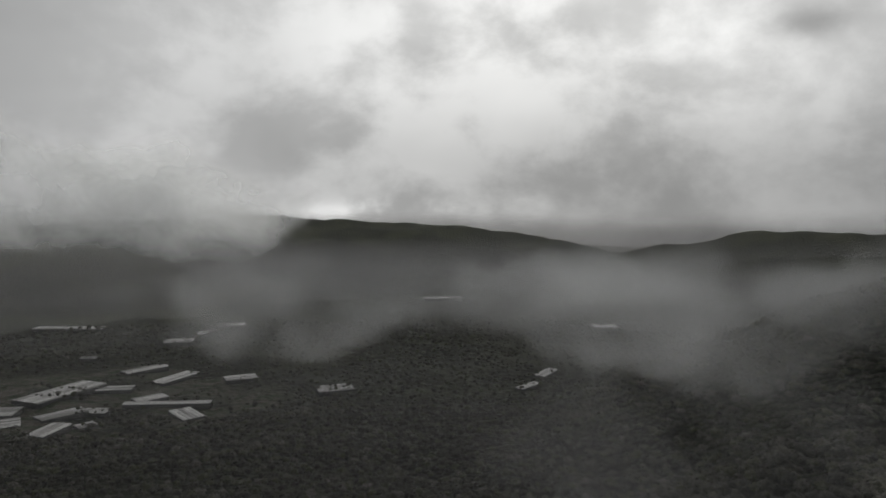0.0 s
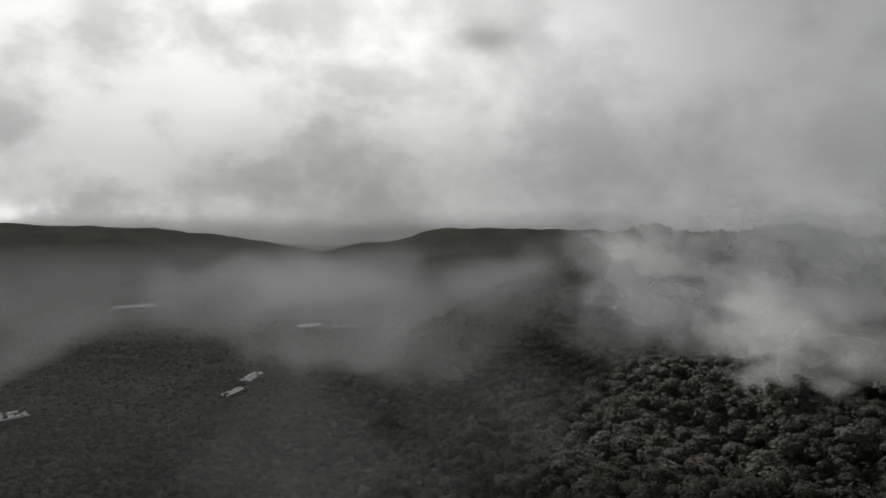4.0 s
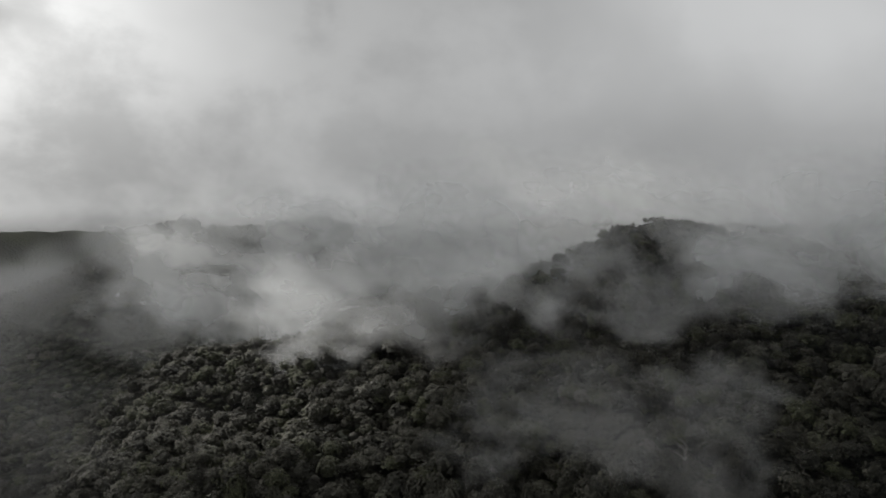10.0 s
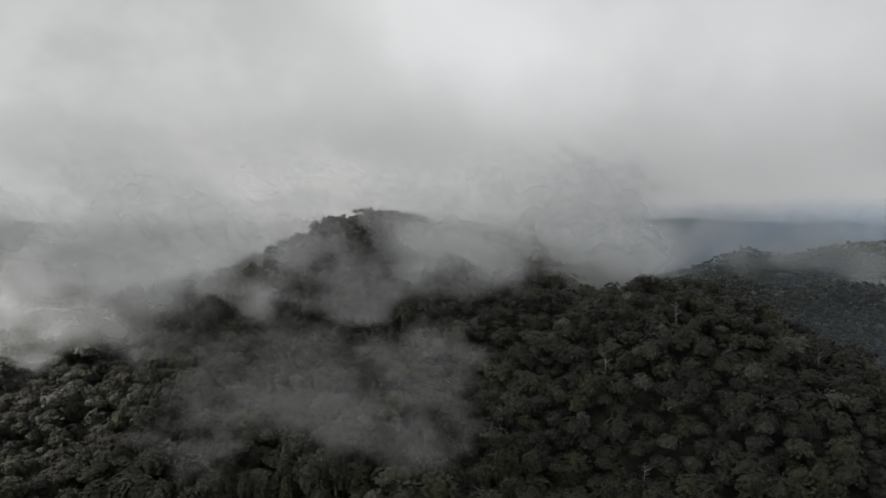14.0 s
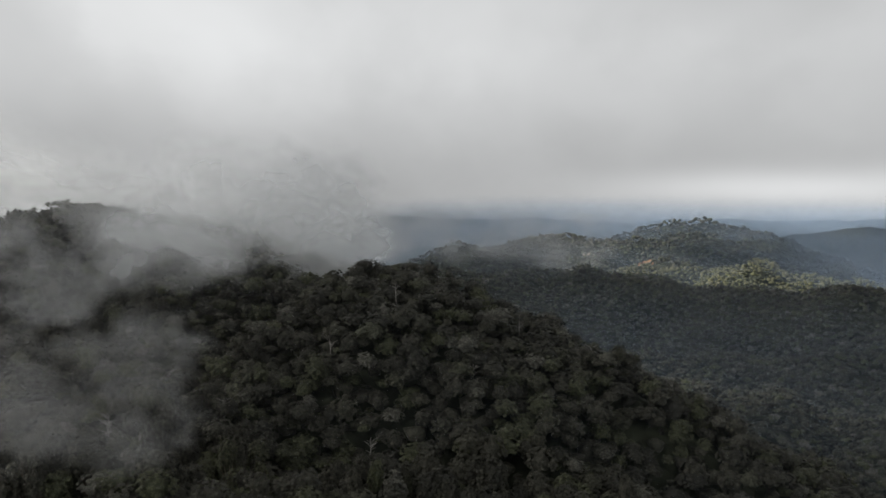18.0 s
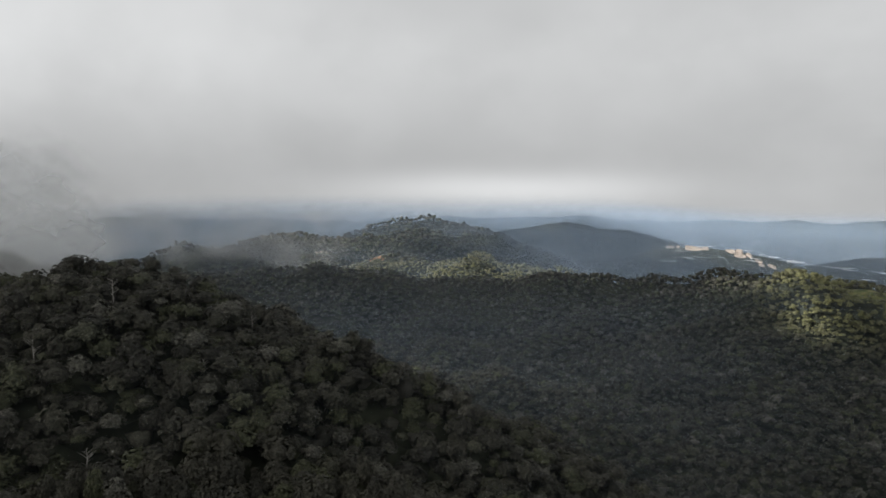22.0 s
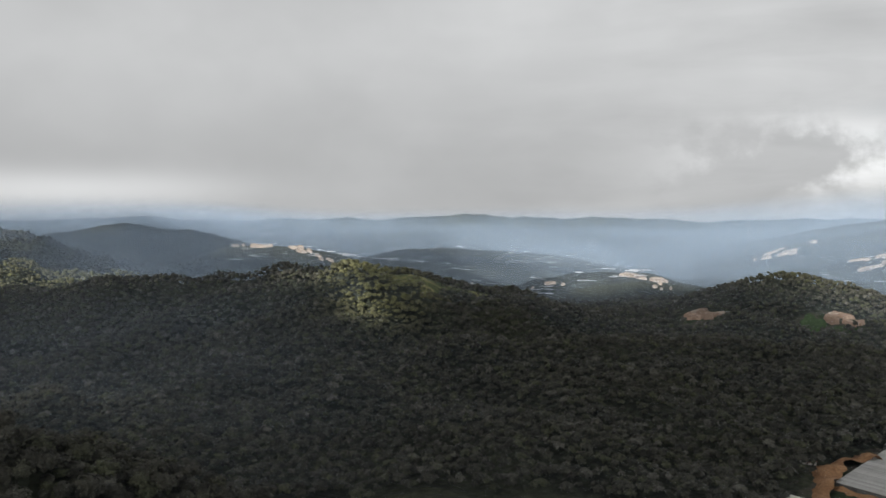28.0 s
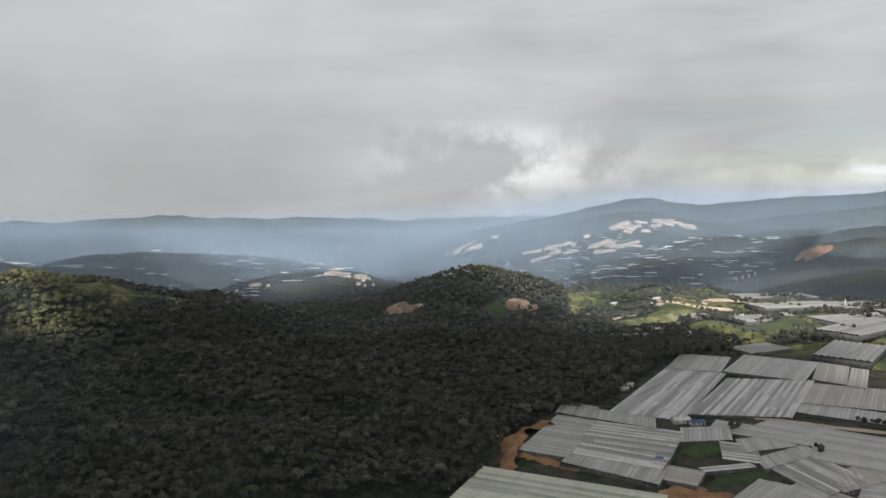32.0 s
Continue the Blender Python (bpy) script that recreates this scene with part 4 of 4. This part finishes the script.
def build_buildings():
    house(-155, -621, 18, 14, 8, 3.2, WHITE_ROOF, "small white packing shed between the shelters")
    house(-167, -616, 18, 12, 6, 2.8, BLUE_SHEET, "low shed with a blue roof beside the white shed")
    house(-2, -578, 30, 9, 6, 2.6, RUST_ROOF, "wooden hut with rusty roof at the forest edge")
    house(-131, -738, -20, 13, 7, 2.6, WHITE_ROOF, "pale tin-roofed shack at the forest edge")
    house(-126, -722, 10, 7, 5, 2.2, WHITE_ROOF, "small pale shack among trees")
    house(-216, -905, 0, 10, 7, 5.0, WALL_PAINT, "narrow pale house above the dark trees", storeys=2)
    for x, y, t, l, w, mat in ((-265, -1015, 10, 16, 9, WHITE_ROOF), (-146, -1195, 30, 12, 8, WHITE_ROOF), (-273, -1255, 5, 16, 10, RUST_ROOF), (-401, -1235, 12, 20, 10, WHITE_ROOF), (-473, -1262, 0, 22, 12, WHITE_ROOF), (-560, -1500, 8, 60, 24, RUST_ROOF), (-500, -1420, 8, 30, 14, RUST_ROOF), (-300, -1400, 20, 14, 9, WHITE_ROOF), (-370, -1330, 40, 13, 9, RUST_ROOF), (-210, -1330, 15, 13, 8, WHITE_ROOF), (-671, -1440, 0, 26, 12, WHITE_ROOF)):
        house(x, y, t, l, w, 3.5, mat, "farm building with a pitched metal roof among the fields")
    for n in range(4):
        house(-800 - 21 * n, -2520 - 3 * n, 10, 5, 8, 13, WALL_PAINT, "pale apartment tower in the far valley", storeys=8, name="apartment_tower", flat=True)
    thing = new("white_tower")
    thing.matrix_basis = pose(-642, -1406, ground_at(-642, -1406))
    part("base", *box(-6, -4, -1, 6, 4, 5), WALL_PAINT, thing)
    part("shaft", *tube([(0, 0, 4), (0, 0, 13), (0, 0, 18)], (1.5, 1.2, 0.9), 10), WALL_PAINT, thing, "tall white tapered shaft")
    tagged(thing, "white tower on a low base among the terraces", "tower")
    heap = new("tarpaulin_stack")
    heap.matrix_basis = pose(-118, -529, 7.8, 0, 0, -20)
    part("stack", *box(-2.6, -1.4, -2.0, 2.6, 1.4, 1.2), BLUE_SHEET, heap)
    part("rope", *box(-0.08, -1.45, -1.9, 0.08, 1.45, 1.26), POST, heap)
    tagged(heap, "stack of goods under a bright blue tarpaulin", "tarpaulin")


build_buildings()


def build_far_farms():
    """Pale plastic roofs scattered over the far valley floor."""
    r = np.random.default_rng(9)

    def spots(az0, az1, far0, far1, count):
        for _ in range(count):
            p = place(r.uniform(az0, az1), r.uniform(far0, far1))
            yield p.x, p.y, r.normal(0, 16), float(np.exp(r.uniform(2.4, 4.0))), r.uniform(6, 14)

    for stretch in ((146, 178, 2350, 3700, 60), (137, 146, 2520, 2700, 16), (183, 193, 3350, 3800, 30), (162.5, 169.5, 2100, 2260, 16), (150, 162, 1950, 2350, 46)):
        for x, y, turn, long, wide in spots(*stretch):
            shelter(x, y, turn, long, wide, wide / 2, ground_at(x, y) + 6.5 + 0.0008 * math.hypot(x, y), "pale plastic roof on the far valley floor", posts=False, nets=False, group="roofs in the far valley")
    # the densest farms, too many and too far to count
    pieces = []
    for stretch in ((180, 200, 2600, 3400, 150), (143, 168, 2650, 3600, 36), (137, 150, 2400, 3000, 18)):
        for x, y, turn, long, wide in spots(*stretch):
            c, d = math.cos(radians(turn)), math.sin(radians(turn))
            for side in (-0.25, 0.25):
                v, f = arch_span(long, wide / 2, wide * 0.12, 4)
                u, w = v[:, 0], v[:, 1] + side * wide
                pieces.append((np.stack([x + u * c - w * d, y + u * d + w * c, v[:, 2] + ground_at(x, y) + 6.5 + 0.0008 * math.hypot(x, y)], 1), f))
    tagged(mesh_object("far_roofs", *joined(pieces), SHEETING, None, None, True), "countless pale plastic roofs crowding the far valley floor", "greenhouses", kind="stuff")


build_far_farms()


def build_dead_trees():
    """Bleached trees that stand bare among the crowns."""
    r = np.random.default_rng(21)
    for az, far in ((97, 292), (106.5, 300), (112, 285), (103, 255), (92, 265), (118, 290), (84, 240), (110, 330), (100, 330), (122, 300), (76, 236), (95, 235)):
        p = place(az, far)
        tree = new("dead_tree")
        tree.matrix_basis = pose(p.x, p.y, ground_at(p.x, p.y), 0, 0, r.uniform(0, 360))
        tall = r.uniform(14, 17)
        part("trunk", *tube([(0, 0, -1), (0.3, 0.1, tall * 0.5), (0.1, 0.4, tall * 0.85), (0.4, 0.3, tall)], (0.22, 0.18, 0.12, 0.05)), DEADWOOD, tree)
        for n in range(12):
            z = tall * r.uniform(0.6, 0.95)
            a, l = r.uniform(0, 6.28), r.uniform(1.6, 3.4)
            end = np.array((math.cos(a) * l, math.sin(a) * l, z + l * 0.6))
            part("branch", *tube([(0.2, 0.2, z), end * (0.5, 0.5, 1) - (0, 0, l * 0.25), end], (0.12, 0.09, 0.03), 4), DEADWOOD, tree)
        tagged(tree, "bleached bare dead tree standing in the forest", "tree", "dead trees")


build_dead_trees()


def build_shrubs():
    """Low bushes and hedges over the open fields and between the shelters."""
    r = np.random.default_rng(34)
    gx, gy = r.uniform(-900, -120, 5200), r.uniform(-1900, -960, 5200)
    keep = (cover(gx, gy) > 0.5) & (np.sin(gx * 0.03 + np.sin(gy * 0.02)) * np.sin(gy * 0.04) > -0.1)
    small = [dome(1, -0.2, 80 + k, 4, 0.45) for k in range(5)]
    forest("field_shrubs", "scattered bushes and hedges in the sunlit fields", (gx[keep], gy[keep]), small, 2.6, 2.6, 35)
    hx = np.concatenate([np.linspace(-300, -430, 40), np.linspace(-197, -190, 8), np.linspace(-241, -236, 5), np.linspace(-210, -330, 60)])
    hy = np.concatenate([np.linspace(-628, -590, 40), np.linspace(-608, -600, 8), np.linspace(-558, -550, 5), np.linspace(-885, -905, 60)])
    forest("hedges", "dark hedge and bushes between the shelters", (hx + r.normal(0, 1.5, len(hx)), hy + r.normal(0, 1.5, len(hy))), small, 2.8, 3.4, 36)


build_shrubs()


# ---- clouds, mist and haze ----
def sheet_mesh(name, label, category, pieces, mat):
    """Layers one behind another. Each piece: its points, how thick it is towards its edges, how much it hides, and where its billows lie."""
    verts, faces, thick, amount, grain, at = [], [], [], [], [], 0
    for v, t, a, *g in pieces:
        n, m = v.shape[:2]
        i, j = np.meshgrid(np.arange(n - 1), np.arange(m - 1), indexing="ij")
        faces.append(np.stack([i * m + j, i * m + j + 1, (i + 1) * m + j + 1, (i + 1) * m + j], -1).reshape(-1, 4) + at)
        verts.append(v.reshape(-1, 3))
        thick.append(t.ravel())
        amount.append(np.broadcast_to(a, t.shape).ravel())
        grain.append((g[0] if g else v * 0).reshape(-1, 3))
        at += n * m
    keep = {"thickness": np.concatenate(thick), "amount": np.concatenate(amount)}
    if pieces[0][3:]:
        keep.update(zip(("across", "upward", "inward"), np.concatenate(grain).T))
    made = mesh_object(name, np.concatenate(verts), np.concatenate(faces), mat, None, keep, True)
    return tagged(made, label, category, kind="stuff")


def mist_bank(name, label, az0, az1, far0, far1, low, high, sheets, amount, seed, grain=5.0, fill=1.0, sides=0.25, foot=0.3, head=0.4, eye=212.0):
    """Drifting cloud between two bearings and two slopes (degrees below or above the level of the hilltop), torn and thinning out towards its edges."""
    r = np.random.default_rng(seed)
    pieces = []
    for k in range(sheets):
        far = far0 + (far1 - far0) * (k + r.uniform(0.2, 0.8)) / sheets
        v, u = np.meshgrid(np.linspace(0, 1, 24), np.linspace(0, 1, 60), indexing="ij")
        az, el = az0 + (az1 - az0) * u, low + (high - low) * v
        d = far * (1 + 0.03 * np.sin(u * 5 + seed) + 0.02 * np.sin(v * 4 + u * 7 + k))
        across = u + 0.05 * np.sin(9 * v + seed) * np.sin(np.pi * u)
        upward = v - 0.10 * np.sin(u * 11 + seed) - 0.07 * np.sin(u * 23 + 2 * seed)
        ramp = np.clip(np.minimum(across, 1 - across) / sides, 0, 1) * np.clip(np.minimum(upward / foot, (1 - v) / head), 0, 1)
        soft = ramp * ramp * (3 - 2 * ramp) * np.minimum(1, np.minimum(v, 1 - v) * 16) * np.minimum(1, np.minimum(u, 1 - u) * 20)
        at = np.stack([az / grain + seed * 7.3, el / (grain * 0.75) + 0.15 * az / grain, 0 * az + k * 0.22], -1)
        pieces.append((np.stack([d * np.sin(np.radians(az)), d * np.cos(np.radians(az)), eye + d * np.tan(np.radians(el))], -1), soft * fill, amount, at))
    return sheet_mesh(name, label, "mist", pieces, MIST)


def build_haze():
    """Valley haze painted on rings: blue in the open south, grey under the clouds."""
    pieces = []
    for k, (far, amount) in enumerate(((235, 0.016), (330, 0.022), (470, 0.035), (600, 0.04), (760, 0.04), (960, 0.045), (1180, 0.05), (1560, 0.08), (1850, 0.09), (2100, 0.1), (2350, 0.14), (2700, 0.17), (3050, 0.2), (3400, 0.2), (3700, 0.21), (4000, 0.21), (4300, 0.21), (4600, 0.21), (4750, 0.21))):
        v, a = np.meshgrid(np.linspace(0, 1, 10), np.linspace(0, 2 * np.pi, 200), indexing="ij")
        d = far * (1 + 0.03 * np.sin(3 * a + k) + 0.02 * np.sin(7 * a + 2 * k)) if far < 4500 else far * (1 + 0 * a)
        rise = np.clip((np.degrees(a) - 172) / 20, 0, 1) * np.clip((260 - np.degrees(a)) / 20, 0, 1) * max(0.0, min(1.0, (far - 2600) / 900))
        top = 95 + 20 * np.sin(5 * a + k) + 190 * rise + (40 if far > 4200 else 0) + (110 if far < 400 else 0)
        bearing = (np.degrees(a) + 100) % 360 - 100
        if 400 < far < 1400:
            top = top + np.interp(bearing, (92, 104, 152, 164), (0, 55, 55, 0))
        if far > 1400:
            top = top + np.interp(bearing, (-80, -50, 36, 56, 92, 100, 134, 146), (0, 5, 5, 0, 0, 60, 60, 0))
        deg = (np.degrees(a) + 100) % 360 - 100
        if far > 1400:
            amount = amount * np.interp(deg, (-100, -40, 30, 60, 95, 105, 130, 150, 260), (1.5, 2.6, 2.6, 1.0, 1.2, 1.5, 1.4, 0.95, 0.85))
            amount = amount * (np.interp(deg, (118, 130, 168, 178), (1.0, 1.6, 1.6, 1.0)) if far < 2500 else 1.0)
            amount = np.minimum(amount, 0.26)
        elif far > 900:
            amount = amount * np.interp(deg, (-100, -40, 40, 70, 95, 112, 138, 154, 168, 260), (1.0, 1.8, 1.8, 0.8, 1.0, 1.5, 1.5, 1.2, 1.0, 0.6))
        elif far > 400:
            amount = amount * np.interp(deg, (-100, -40, 40, 70, 95, 112, 138, 152, 260), (1.0, 2.2, 2.2, 0.8, 1.0, 1.3, 1.0, 0.35, 0.2))
        else:
            amount = amount * np.interp(deg, (120, 150), (1.0, 0.2))
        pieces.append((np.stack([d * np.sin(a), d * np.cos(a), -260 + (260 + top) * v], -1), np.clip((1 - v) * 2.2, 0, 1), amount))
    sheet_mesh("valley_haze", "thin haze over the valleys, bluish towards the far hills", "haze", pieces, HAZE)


def build_sun_shade_cloud():
    """Unseen cloud sheet added to block the sun; gaps let it onto the land."""
    high = 2600.0
    x, y = np.meshgrid(np.linspace(-2400, 3400, 194), np.linspace(500, 7400, 231), indexing="ij")
    down = high / SUN_WAY.z
    gx, gy = x - SUN_WAY.x * down, y - SUN_WAY.y * down
    thick = np.ones_like(x)

    def gap(az, far, across, along, strength=1.0):
        p = place(az, far)
        c, s = math.cos(radians(az)), math.sin(radians(az))
        u, v = (gx - p.x) * c - (gy - p.y) * s, (gx - p.x) * s + (gy - p.y) * c
        d = np.sqrt((u / across) ** 2 + (v / along) ** 2) + 0.22 * np.sin(gx * 0.02) * np.sin(gy * 0.023 + 1)
        return 1 - strength * np.clip((1.25 - d) / 0.4, 0, 1)

    # Gaps placed to put sunlight on chosen slopes, fields and mist banks.
    for hole in ((149.9, 1005, 24, 78), (147.6, 1115, 78, 36), (124, 1560, 260, 200), (116, 1950, 220, 180, 0.85), (121, 2360, 250, 140, 0.7), (167, 2120, 190, 170), (193, 1500, 330, 380, 0.85), (212, 1350, 330, 450, 0.6), (142, 2650, 260, 200), (-30, 2450, 900, 600, 0.5), (117, 1640, 200, 150), (70, 245, 95, 95, 0.5), (60, 250, 60, 60, 0.32), (88, 200, 60, 60, 0.5), (118, 243, 50, 50, 0.3), (106, 720, 300, 200, 0.6), (60, 640, 300, 150, 0.3), (178, 1340, 60, 40, 0.4)):
        thick = thick * gap(*hole)
    far = np.clip((-1900 - gy) / 300, 0, 1) * (np.sin(gx * 0.004 + 2 * np.sin(gy * 0.003)) * np.sin(gy * 0.005 + gx * 0.001) > 0.05)
    thick = thick * (1 - far)
    thick = thick * np.clip((7350 - y) / 200, 0, 1)
    c = place(170, 700)
    # Denser over the valley woods, to darken them.
    heavy = 0.93 + 0.066 * np.exp(-(((gx - c.x) / 430) ** 2 + ((gy - c.y) / 400) ** 2) ** 2)
    z = high + 40 * np.sin(x * 0.004) * np.sin(y * 0.005)
    sheet_mesh("cloud_deck", "unseen cloud sheet added to shade the hills, with gaps for the sun", "cloud", [(np.stack([x, y, z], -1), np.clip(thick, 0, 1) * 0.6, heavy)], DECK)


scene.cycles.transparent_max_bounces = 48
build_haze()
build_sun_shade_cloud()
mist_bank("hill_mist", "thick white mist drifting over the wooded hilltop", 26, 76, 450, 600, -13, 5, 4, 0.36, 1, 6.0, 1.2)
mist_bank("crest_mist", "torn mist along the wooded crest", 38, 72, 345, 385, -15, -1, 3, 0.28, 2, 5.0, 1.15)
mist_bank("summit_mist", "white mist wrapped round the summit trees", 62, 90, 400, 450, -7, 3, 3, 0.16, 3, 5.0, 1.1)
mist_bank("saddle_mist", "mist lying in the saddle behind the wooded knoll", 72, 102, 352, 450, -9.5, 2.5, 4, 0.36, 4, 5.0, 1.25, sides=0.18, head=0.7)
mist_bank("back_mist", "pale mist behind the hilltop", 45, 101, 620, 860, -8, 8, 4, 0.42, 5, 8.0, 1.3, sides=0.13, head=0.8)
mist_bank("knoll_mist", "thin torn mist between the slope and the summit", 60, 90, 290, 318, -11, -1, 3, 0.19, 13, 5.0, 1.1)
mist_bank("slope_mist", "thin wisps of mist hanging over the slope", 54, 88, 172, 200, -23, -6.5, 3, 0.085, 16, 4.6, 1.1)
mist_bank("north_mist", "grey mist in front of the second crest", -2, 54, 620, 900, -15, -1, 3, 0.2, 7, 7.0, 1.15)
mist_bank("foot_mist", "soft grey mist hanging over the foot of the hill", -4, 40, 290, 330, -28, -4, 2, 0.05, 11, 9.0, 1.2)
mist_bank("valley_mist", "torn grey mist over the dark valley", -34, 34, 950, 1500, -13, -2, 3, 0.18, 8, 7.0, 1.1)
mist_bank("west_cloud", "white cloud rolling over the western mountain crest", -60, -4, 2500, 2900, -6, 7, 3, 0.6, 9, 8.0, 1.15)
mist_bank("far_mist", "low mist drifting past the scarred hills", 90, 119, 1260, 1500, -6.5, 0.5, 3, 0.24, 10, 4.5, 1.1, eye=204.0)
